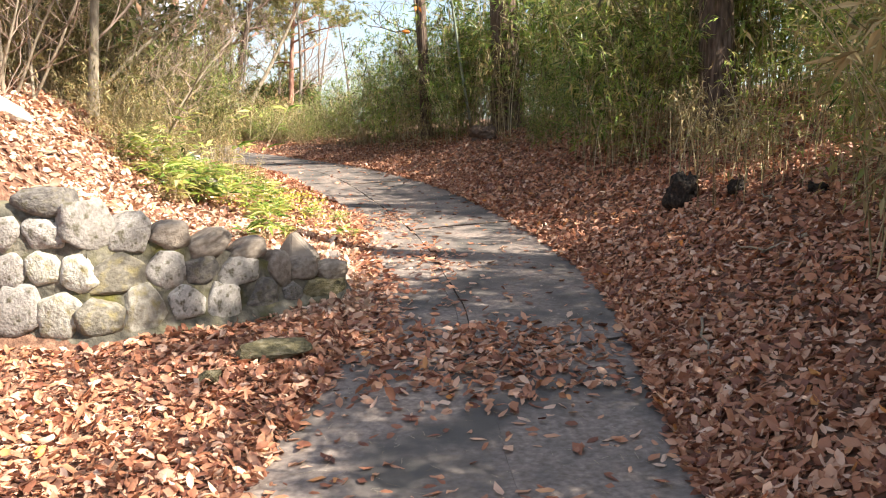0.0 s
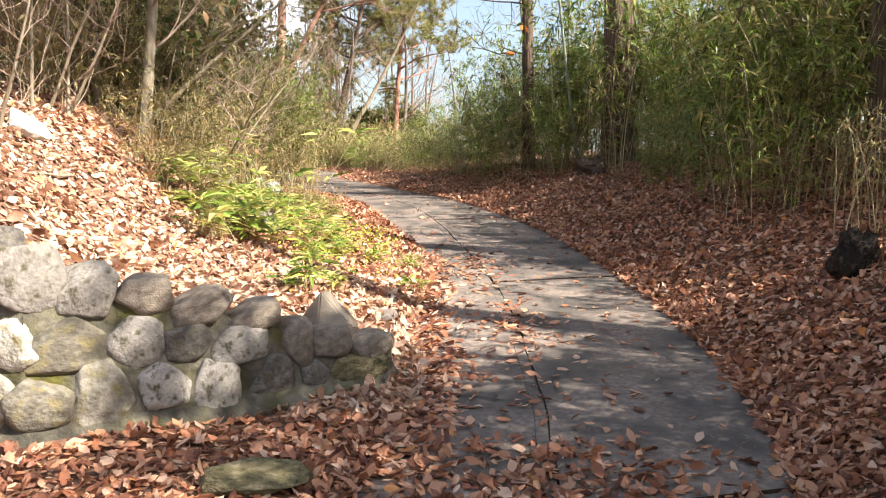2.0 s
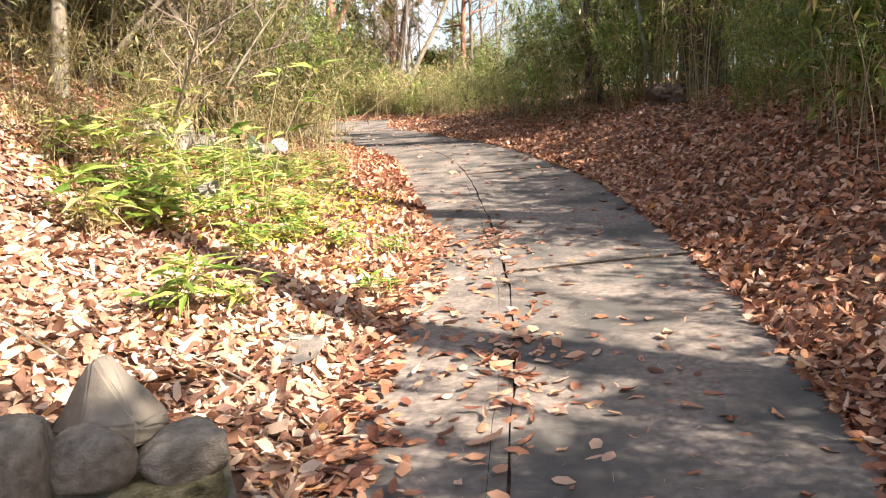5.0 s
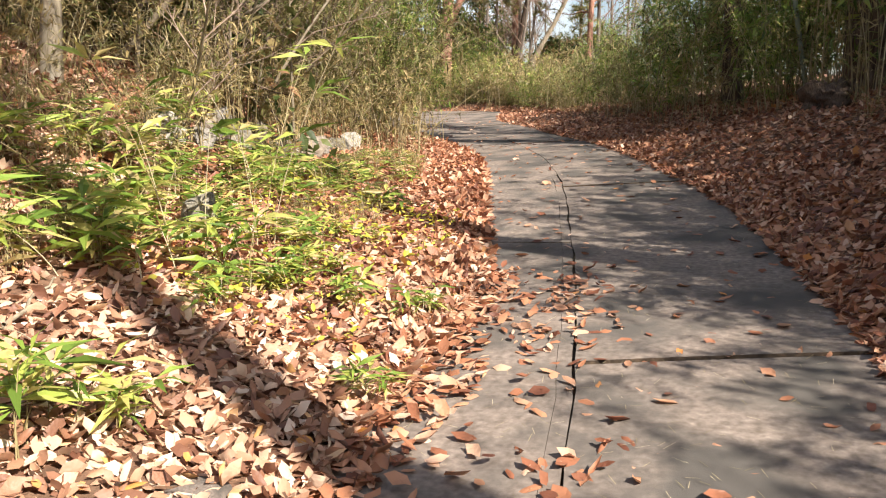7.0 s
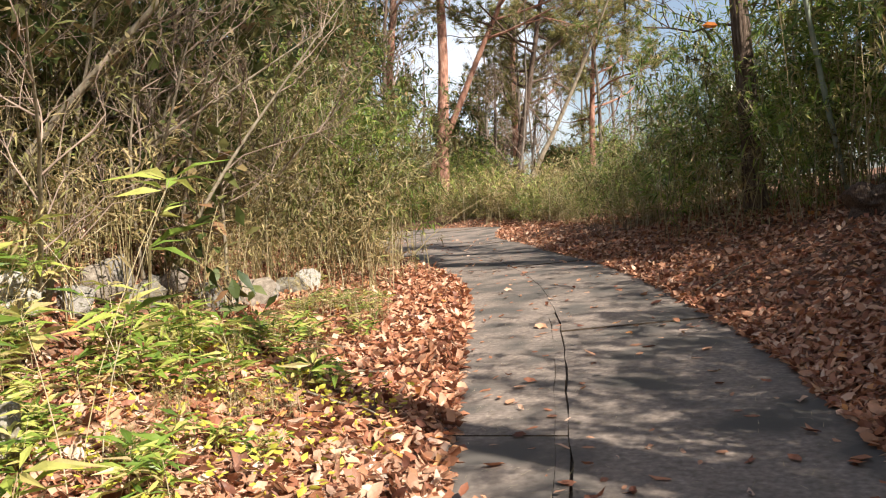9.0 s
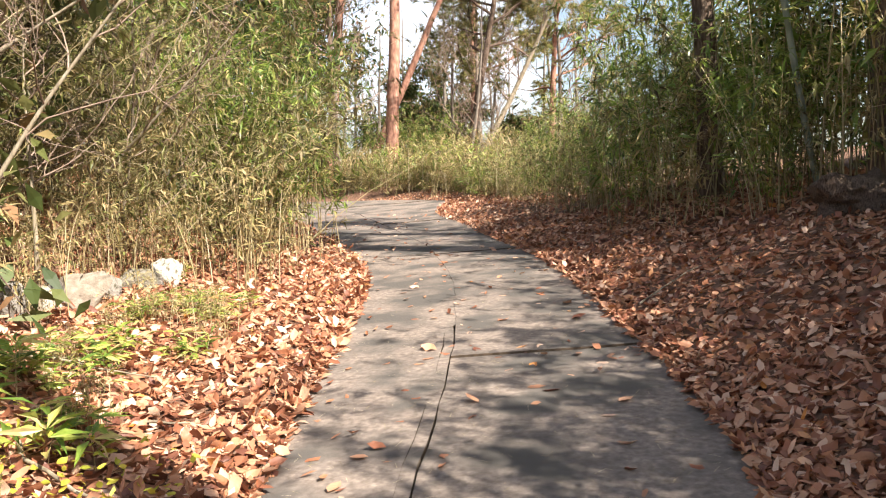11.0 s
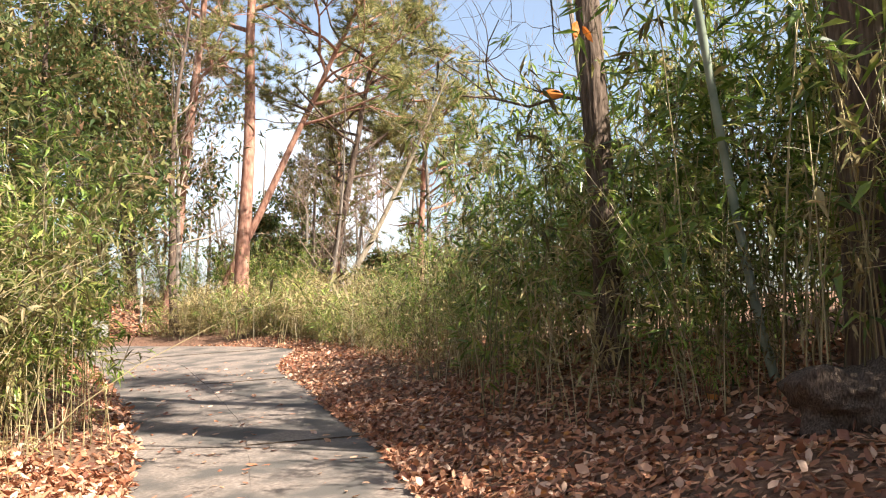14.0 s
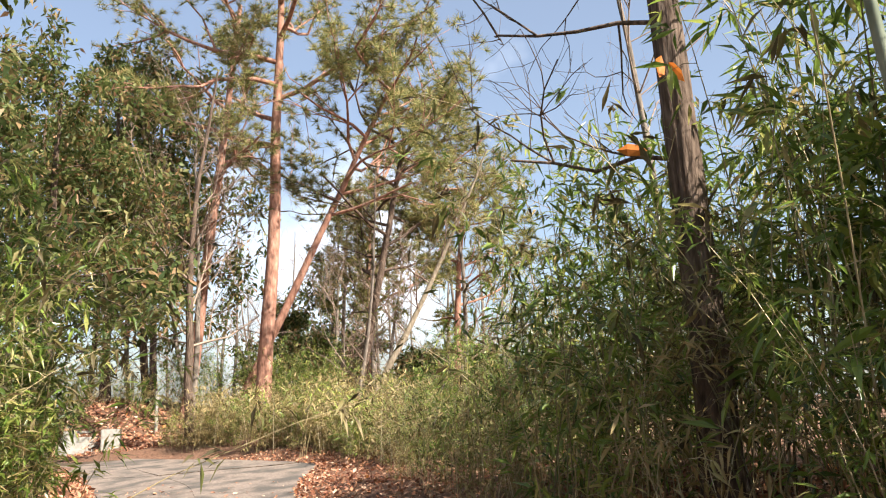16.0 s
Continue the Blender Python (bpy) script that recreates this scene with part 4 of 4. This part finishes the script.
def bamboo_right():
    for v in np.arange(1.0, 33.5, 0.72):
        rowdeep = 5 if 9 < v < 24 else 4
        for j in range(rowdeep):
            d = 1.75 + j * 0.85 + rng.uniform(-0.25, 0.25) + (0.2 if v < 9 else 0) - (0.35 if 20 < v else 0)
            vv = v + rng.uniform(-0.3, 0.3)
            u = float(edge_r(vv)) + d * float(np.interp(vv, [12, 22], [1.0, 1.25]))
            s = float(np.interp(vv, [0, 5.3, 6.8, 9, 11, 14, 20, 23, 26, 29, 33], [1.45, 1.5, 0.78, 0.76, 0.95, 1.1, 1.12, 1.0, 0.72, 0.5, 0.36])) * rng.uniform(0.85, 1.12)
            if any(math.hypot(u - a, vv - b) < c for a, b, c in CLEAR):
                continue
            if j == 0:
                s *= 0.72
            if j > 0 and rng.random() < float(np.interp(vv, [5.9, 6, 8.6, 9, 13, 13.1], [0, 0.45, 0.45, 0.08, 0.08, 0])):
                continue
            dry = WITHER[rng.integers(4)] if vv < 9 or rng.random() < 0.4 else THICK[rng.integers(5)]
            if 6 < vv < (9.4 if j else 12.5) and j < 3:
                green = YELLOWISH[rng.integers(4)]
            else:
                green = DENSE[rng.integers(4)] if vv > 9 else TALL[rng.integers(6)]
            if 14.0 < vv < 19.5:
                s *= 0.45 if u < 2.7 else 1.0
            if 6.0 < vv < 9.2:
                s *= 0.72 if u < 4.0 else 1.25
            elif 9.2 <= vv < 13:
                s *= 1.15
            clump("bamboo_clump", green if rng.random() > float(np.interp(vv, [6, 8.6, 9, 13, 13.5], [0.5, 0.5, 0.15, 0.15, 0.38]) if j < 2 else 0.2) else dry, ground(u, vv), rng.uniform(0, 6.28), s, "dense clump of thin green bamboo on the bank", "bamboo thicket on the bank")
        for _ in range(1 if v < 32 and not 17.3 < v < 19.4 and rng.random() < (0.7 if v < 13 else 0.3) else 0):
            u, w = float(edge_r(v)) + 1.7 + rng.uniform(-0.25, 0.6), v + rng.uniform(-0.36, 0.36)
            clump("dry_stalks", STALKS[rng.integers(3)], ground(u, w), rng.uniform(0, 6.28), rng.uniform(0.7, 1.0), "thin bare straw-coloured stalks at the bamboo's foot", "stalks at the bamboo's foot")


def bamboo_left():
    for v in np.arange(13.2, 27.5, 0.62):
        first = float(np.interp(v, [13, 16.8, 18.3, 20, 27], [3.0, 2.5, 1.0, 1.05, 1.3]))
        for j in range(5):
            vv = v + rng.uniform(-0.3, 0.3)
            d = first + j * 0.75 + rng.uniform(-0.2, 0.2)
            u = float(edge_l(vv)) - d * float(np.interp(vv, [12, 22], [1.0, 1.25]))
            if vv < 19.4:
                kind = THICK[rng.integers(5)] if rng.random() < 0.58 else WITHER[rng.integers(4)]
                label = "withered brown bamboo and brush on the bank"
            elif vv < 21:
                kind = TALL[rng.integers(6)] if rng.random() < 0.5 else THICK[rng.integers(5)]
                label = "leaning green bamboo clump at the path's edge"
            else:
                kind = BROAD[rng.integers(3)] if rng.random() < 0.6 else TALL[rng.integers(6)]
                label = "leaning green bamboo clump at the path's edge"
            s = rng.uniform(0.75, 1.0) * ((0.72 if vv < 19 or vv > 24 else 0.9) if j == 0 else 0.95)
            clump("bamboo_clump", kind, ground(u, vv), rng.uniform(0, 6.28), s, label, "thicket on the sunny bank")
    # dry culms along the thicket's foot
    for i in range(8):
        v = 13.6 + i * 0.63
        u = float(edge_l(v)) - float(np.interp(v, [13, 16.8, 18.3, 20], [2.9, 2.35, 1.0, 0.9])) + rng.uniform(-0.3, 0.1)
        clump("dry_stalks", STALKS[i % 3], ground(u, v), rng.uniform(0, 6.28), rng.uniform(0.7, 1.1), "dry tan culms standing at the thicket's foot", "dry culms at the thicket's foot")
    # brush along the top of the leafy bank
    for i in range(30):
        v = rng.uniform(8, 14)
        u = float(edge_l(v)) - rng.uniform(4.3, 7.0) + 0.25 * max(0, v - 11)
        clump("brush", WITHER[rng.integers(4)] if i % 3 else STALKS[rng.integers(3)], ground(u, v), rng.uniform(0, 6.28), rng.uniform(0.6, 1.0), "dry brown brush on the leafy bank", "brush on the bank")
    for i in range(9):
        v = rng.uniform(10.6, 12.6)
        u = float(edge_l(v)) - rng.uniform(2.3, 3.6)
        clump("brush", WITHER[rng.integers(4)], ground(u, v), rng.uniform(0, 6.28), rng.uniform(0.35, 0.62), "dry brown brush on the leafy bank", "brush on the bank")


def dwarf_bamboo():
    spots = [(-2.0, 9.0, 0.95), (-1.9, 9.25, 0.7), (-2.9, 10.5, 1.2), (-2.6, 10.9, 1.1), (-1.25, 10.1, 0.5), (-1.4, 11.2, 0.55), (-1.8, 11.1, 0.6), (-3.3, 10.2, 1.2), (-3.4, 11.3, 1.2)]
    for i in range(38):
        v = rng.uniform(10.3, 14.2)
        d = rng.uniform(0.75, 3.0)
        spots.append((float(edge_l(v)) - d, v, rng.uniform(0.5, 0.95) * (0.65 + 0.2 * d)))
    for i in range(18):
        v = rng.uniform(9.8, 17.5)
        clump("dry_stalks", STALKS[i % 3], ground(float(edge_l(v)) - rng.uniform(0.8, 2.6), v), rng.uniform(0, 6.28), rng.uniform(0.2, 0.42), "thin dry grass stalks in the leaves", "dry grass on the verge")
    for i in range(16):
        v = rng.uniform(14, 17.5)
        spots.append((float(edge_l(v)) - rng.uniform(0.6, 2.0), v, rng.uniform(0.4, 0.7)))
    for u, v, s in spots:
        clump("dwarf_bamboo", LOWS[rng.integers(5)], ground(u, v), rng.uniform(0, 6.28), s, "low tuft of yellow-green dwarf bamboo in the leaves", "dwarf bamboo on the verge")


def crest_hedge():
    for i in range(150):
        u = rng.uniform(-19, -4.5)
        lo = float(np.interp(u, [-19, -16, -11, -7.5, -4.5], [37.6, 36.6, 34.7, 32.6, 30.0]))
        v = lo + abs(rng.normal(0.5, 1.5)) + 0.2
        if u < -13.5 and v < 39:
            continue
        clump("grass_clump", HEDGE[rng.choice(3, p=[0.75, 0.12, 0.13])], ground(u, v), rng.uniform(0, 6.28), rng.uniform(0.45, 1.25), "tall dry yellow grass and bamboo beside the path's bend", "tall grass round the bend")
    for i in range(26):
        u = rng.uniform(-17, -9)
        v = float(np.interp(u, [-17, -9], [41, 37])) + rng.uniform(0, 3)
        clump("bamboo_clump", TALL[rng.integers(6)], ground(u, v), rng.uniform(0, 6.28), rng.uniform(0.5, 0.8), "light green bamboo behind the bend", "bamboo behind the bend")


bamboo_right()
bamboo_left()
dwarf_bamboo()
crest_hedge()


SPRIG = [sasa_meshes(220 + i, 3, 1.3, 0.2, 0.27, SASA) for i in range(2)]
for k, (u, v, sz) in enumerate([(-2.75, 11.7, 1.0), (-3.0, 11.2, 0.9), (-3.5, 12.9, 0.8), (-2.3, 11.0, 0.45)]):
    clump("dwarf_bamboo", SPRIG[k % 2], ground(u, v), k * 2.1, sz, "tall sprig of dwarf bamboo with long yellow-green leaves", "dwarf bamboo on the verge")
ARCH = [bamboo_meshes(200 + i, 5, 5.2, 0.4, 132, 0.24, BLADE, 0.3, 0.2, 0.009) for i in range(3)]
for k, (u, v, sz) in enumerate([(0.35, 20.6, 1.0), (-1.5, 23.6, 0.9), (1.6, 21.0, 1.05), (0.5, 22.6, 1.1), (3.3, 6.6, 0.55), (3.7, 8.0, 0.55), (3.1, 11.0, 0.6), (2.4, 13.0, 0.6), (-5.1, 20.2, 0.6), (-5.3, 21.0, 0.6), (-6.0, 21.8, 0.6), (-5.9, 20.4, 0.7), (-6.3, 21.3, 0.75), (-5.5, 20.6, 0.62), (-5.75, 21.4, 0.66), (-6.5, 22.5, 0.62), (-5.3, 19.8, 0.55)]):
    clump("bamboo_clump", ARCH[k % 3], ground(u, v), k * 1.7, sz, "tall arching bamboo with broad drooping leaves", "arching bamboo over the path")


VEIL = [bamboo_meshes(240 + i, 7, 2.8, 0.3, 12, 0.16, DRYBLADE, 0.3, 0.13, 0.007) for i in range(2)]
for k, (u, v, sz) in enumerate([(1.2, 18.85, 0.95), (1.5, 18.7, 1.05), (0.95, 19.2, 0.75), (1.75, 19.0, 1.1)]):
    clump("dry_stalks", VEIL[k % 2], ground(u, v), k * 1.9, sz, "long dry culms arching in front of the cedar trunk", "dry culms round the cedar")
for k, (u, v, sz) in enumerate([(0.5, 19.75, 0.5), (0.78, 19.8, 0.42), (0.2, 19.95, 0.55)]):
    clump("bamboo_clump", (TALL + THICK)[(k * 7) % 11], ground(u, v), k * 2.3, sz, "low bamboo round the foot of a leaning pole", "bamboo thicket on the bank")


def big_pole():
    t = Tubes(10)
    a = np.array(ground(0.84, 20.0, -0.1))
    b, c = np.array(on_slope(0.56, 20.0, 2.0)), np.array(on_slope(0.2, 19.6, 5.4))
    k = 40
    z = np.linspace(0, 1, k)[:, None]
    ctrl = 2 * b - 0.5 * (a + c)
    pts = a * (1 - z) ** 2 + ctrl * 2 * z * (1 - z) + c * z ** 2
    rad = 0.032 * np.linspace(1.1, 0.8, k)
    rad[::4] *= 1.1
    t.add(pts - a, rad)
    ob = tagged(new("bamboo_pole", t.mesh("bamboo_pole", POLE)), "single thick grey-green bamboo pole leaning out of the thicket", "bamboo")
    ob.location = a


big_pole()


# ---- steps at the bend ----
def box(x, y, z, bevel=0.02):
    bm = bmesh.new()
    bmesh.ops.create_cube(bm, size=1)
    bmesh.ops.scale(bm, vec=(x, y, z), verts=bm.verts)
    bmesh.ops.translate(bm, vec=(0, 0, z / 2), verts=bm.verts)
    bmesh.ops.bevel(bm, geom=list(bm.edges), offset=bevel, segments=2, affect="EDGES")
    return bm


def mesh_from(bm, name, mat):
    me = bpy.data.meshes.new(name)
    bm.to_mesh(me)
    bm.free()
    me.materials.append(mat)
    return me


def steps():
    st = thing("stairs", ground(-16.8, 37.0, -0.05), "concrete steps climbing away from the bend beside a cheek wall", "stairs", turn=0.45)
    part("newel_block", mesh_from(box(0.5, 0.45, 0.72), "newel_block", CAST), st, "pale square concrete block").location = (0.75, 0, 0)
    for i in range(6):
        part("step", mesh_from(box(1.1, 0.4, 0.17 * (i + 1), 0.015), "step", CAST), st).location = (-0.2 - 0.02 * i, 0.3 + 0.36 * i, 0)
    bm = box(0.22, 2.6, 0.3, 0.02)
    cheek = part("cheek_wall", mesh_from(bm, "cheek_wall", CONCRETE), st, "grey sloping cheek wall")
    cheek.matrix_basis = pose(0.55, 1.5, 0.65, 25, 0, 0)
    for k, (u, v, h) in enumerate([(-15.2, 38.2, 1.15), (-17.4, 40.3, 1.0)]):
        t = Tubes(8)
        t.add([(0, 0, -0.2), (0, 0, h), (0, 0, h + 0.01)], [0.05, 0.048, 0.002])
        ob = tagged(new("post", t.mesh("post", CAST, False)), "thin pale marker post beside the steps", "post", "marker posts")
        ob.location = ground(u, v)


steps()


# ---- fallen leaves ----
def litter(name, us, vs, lift, size, label, steep=0.5, mat=None):
    n = len(us)
    e = 0.06
    h = land(us, vs)
    gu, gv = (land(us + e, vs) - h) / e, (land(us, vs + e) - h) / e
    inside = (us < edge_r(vs)) & (us > edge_l(vs))
    h = np.where(inside, path_h(vs) + 0.007, h)
    gu, gv = np.where(inside, 0, np.clip(gu, -1, 1)), np.where(inside, 0, np.clip(gv, -1, 1))
    m = np.array(SLOPE.to_3x3())
    pts = np.stack([us, vs, h + lift - EYE], -1) @ m.T + np.array(SLOPE.translation)
    nrm = np.stack([-gu, -gv, np.ones(n)], -1) + rng.normal(0, steep, (n, 3))
    nrm /= np.linalg.norm(nrm, axis=1)[:, None]
    a = rng.uniform(0, 2 * math.pi, n)
    t = np.stack([np.cos(a), np.sin(a), np.zeros(n)], -1)
    y = t - nrm * (t * nrm).sum(1)[:, None]
    y /= np.linalg.norm(y, axis=1)[:, None]
    x = np.cross(y, nrm)
    rots = np.einsum("ij,njk->nik", m, np.stack([x, y, nrm], -1))
    flip = rng.choice([-1.0, 1.0], n) * rng.uniform(0.3, 1.8, n)
    sz = size * rng.uniform(0.6, 1.25, n)
    dims = np.stack([sz * rng.uniform(0.75, 1.3, n), sz, sz * flip], -1)
    vs_all, fs_all, at = [], [], 0
    for k, shape in enumerate((FALLEN_V, CRUMPLED_V, NARROW_V)):
        vv, ff = scatter(shape, FALLEN_F, pts[k::3], rots[k::3], dims[k::3])
        vs_all.append(vv), fs_all.append(ff + at)
        at += len(vv)
    ob = new(name, mesh_of(name, np.concatenate(vs_all), np.concatenate(fs_all), mat or LITTER, True))
    return tagged(ob, label, "leaves", kind="stuff")


def all_leaves():
    def cloud_of(n, v0, v1, d0, d1, side, bias=1.0):
        v = v0 + (v1 - v0) * rng.random(n)
        d = d0 + (d1 - d0) * rng.random(n) ** bias
        u = edge_r(v) + d if side == "right" else edge_l(v) - d
        return u, v

    for v0, v1, n in ((2.0, 9.0, 31000), (9.0, 16.0, 24000), (16.0, 24.0, 17000), (24, 34, 7000)):
        u, v = cloud_of(n, v0, v1, -0.06, 4.2, "right", 1.4)
        litter("leaf_litter", u, v, rng.uniform(0.0, 0.035, n), 0.082, "deep drift of brown fallen leaves on the shaded bank")
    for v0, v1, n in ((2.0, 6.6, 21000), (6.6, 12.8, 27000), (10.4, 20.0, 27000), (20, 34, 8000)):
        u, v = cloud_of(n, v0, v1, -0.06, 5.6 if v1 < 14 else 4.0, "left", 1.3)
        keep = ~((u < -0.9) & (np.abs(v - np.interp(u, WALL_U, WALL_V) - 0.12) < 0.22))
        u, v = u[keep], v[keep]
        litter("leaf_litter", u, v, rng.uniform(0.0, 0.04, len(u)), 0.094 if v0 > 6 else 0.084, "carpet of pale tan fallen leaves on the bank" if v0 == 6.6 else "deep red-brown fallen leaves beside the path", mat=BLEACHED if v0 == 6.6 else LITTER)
    n = 5000
    u, v = rng.uniform(-21, -12.5, n), rng.uniform(36.2, 41.5, n)
    keep = u > edge_r(v) + 0.1
    litter("leaf_litter", u[keep], v[keep], rng.uniform(0.0, 0.04, keep.sum()), 0.13, "fallen leaves on the slope beside the steps")
    # on the concrete: single leaves, drifts along the edges and the joint, a broad heap across the path
    n = 2300
    v = 2.5 + 27.5 * rng.random(n) ** 1.3
    k = rng.random(n)
    u = edge_l(v) * (1 - k) + edge_r(v) * k
    keep = rng.random(n) < np.interp(v, [3, 9, 14, 30], [0.75, 0.7, 0.4, 0.3])
    litter("scattered_leaves", u[keep], v[keep], 0.004, 0.095, "single curled brown leaves scattered over the concrete", 0.12)
    n = 1900
    v = rng.uniform(4.6, 6.5, n)
    u = 0.25 + rng.normal(0, 0.55, n) + (v - 5.5) * -0.15
    keep = (rng.random(n) < 1 - np.abs(v - 5.6) / 1.1) & (u < edge_r(v)) & (u > edge_l(v))
    litter("leaf_heap", u[keep], v[keep], rng.uniform(0, 0.03, keep.sum()), 0.092, "heap of brown leaves lying across the path")
    n = 1500
    v = rng.uniform(5.9, 12.5, n)
    u = edge_l(v) + np.abs(rng.normal(0, 0.2, n))
    litter("leaf_drift", u, v, rng.uniform(0, 0.02, n), 0.1, "thin drift of leaves along the concrete's edge", 0.2)
    n = 330
    v = np.concatenate([rng.normal(9.0, 0.4, n // 3), rng.normal(11.8, 0.4, n // 3), rng.uniform(6.5, 13, n // 3)])
    u = joint_u(v) + rng.normal(0.0, 0.15, len(v))
    litter("leaf_drift", u, v, rng.uniform(0, 0.015, len(v)), 0.095, "leaves caught along the joint of the concrete", 0.2)
    # small yellow leaves in the grass
    n = 900
    v = rng.uniform(10.4, 14, n)
    u = edge_l(v) - rng.uniform(0.2, 1.8, n)
    litter("yellow_leaves", u, v, rng.uniform(0.03, 0.2, n), 0.05, "small yellow leaves among dwarf bamboo", 0.6, YELLOW)


all_leaves()


def needles():
    # pine needles and leaf stalks blown over the concrete
    n = 2200
    v = rng.uniform(2.8, 18, n)
    k = rng.random(n)
    u = edge_l(v) * (1 - k) + edge_r(v) * k
    m = np.array(SLOPE.to_3x3())
    pts = np.stack([u, v, path_h(v) + 0.014 - EYE], -1) @ m.T + np.array(SLOPE.translation)
    a = rng.uniform(0, 2 * math.pi, n)
    way = np.stack([np.cos(a), np.sin(a), rng.normal(0, 0.04, n)], -1) @ m.T
    vv, ff = scatter([(-0.5, 0, 0), (0.5, 0, 0), (0.3, 1, 0.1), (-0.3, 1, 0.1)], [(0, 1, 2, 3)], pts, frames_of(way, np.zeros(n), rng), np.stack([np.full(n, 0.002), rng.uniform(0.03, 0.07, n), np.full(n, 0.05)], -1))
    tagged(new("fallen_needles", mesh_of("fallen_needles", vv, ff, CULM)), "thin dry needles and stalks strewn over the concrete", "needles", kind="stuff")


needles()


# ---- fallen sticks ----
def sticks():
    for i in range(26):
        r = np.random.default_rng(500 + i)
        left = i % 4 != 0
        v = r.uniform(6.8, 17) if left else r.uniform(5, 20)
        u = float(edge_l(v)) - r.uniform(0.5, 3.4) if left else float(edge_r(v)) + r.uniform(0.3, 1.6)
        n, ln, a = 6, r.uniform(0.3, 1.1), r.uniform(0, 6.28)
        k = np.linspace(-0.5, 0.5, n)
        us, vs = u + k * ln * math.cos(a) + r.normal(0, 0.02, n), v + k * ln * math.sin(a) + r.normal(0, 0.02, n)
        base = ground(u, v)
        pts = [tuple(ground(p, q, 0.035 + 0.02 * abs(math.sin(3 * j + i))) - base) for j, (p, q) in enumerate(zip(us, vs))]
        t = Tubes(6)
        rad = r.uniform(0.005, 0.013)
        t.add(pts, rad * np.linspace(1.2, 0.5, n))
        ob = tagged(new("fallen_stick", t.mesh("fallen_stick", PALEBARK)), "bent dry stick lying on the fallen leaves", "stick", "sticks in the leaves")
        ob.location = base


sticks()
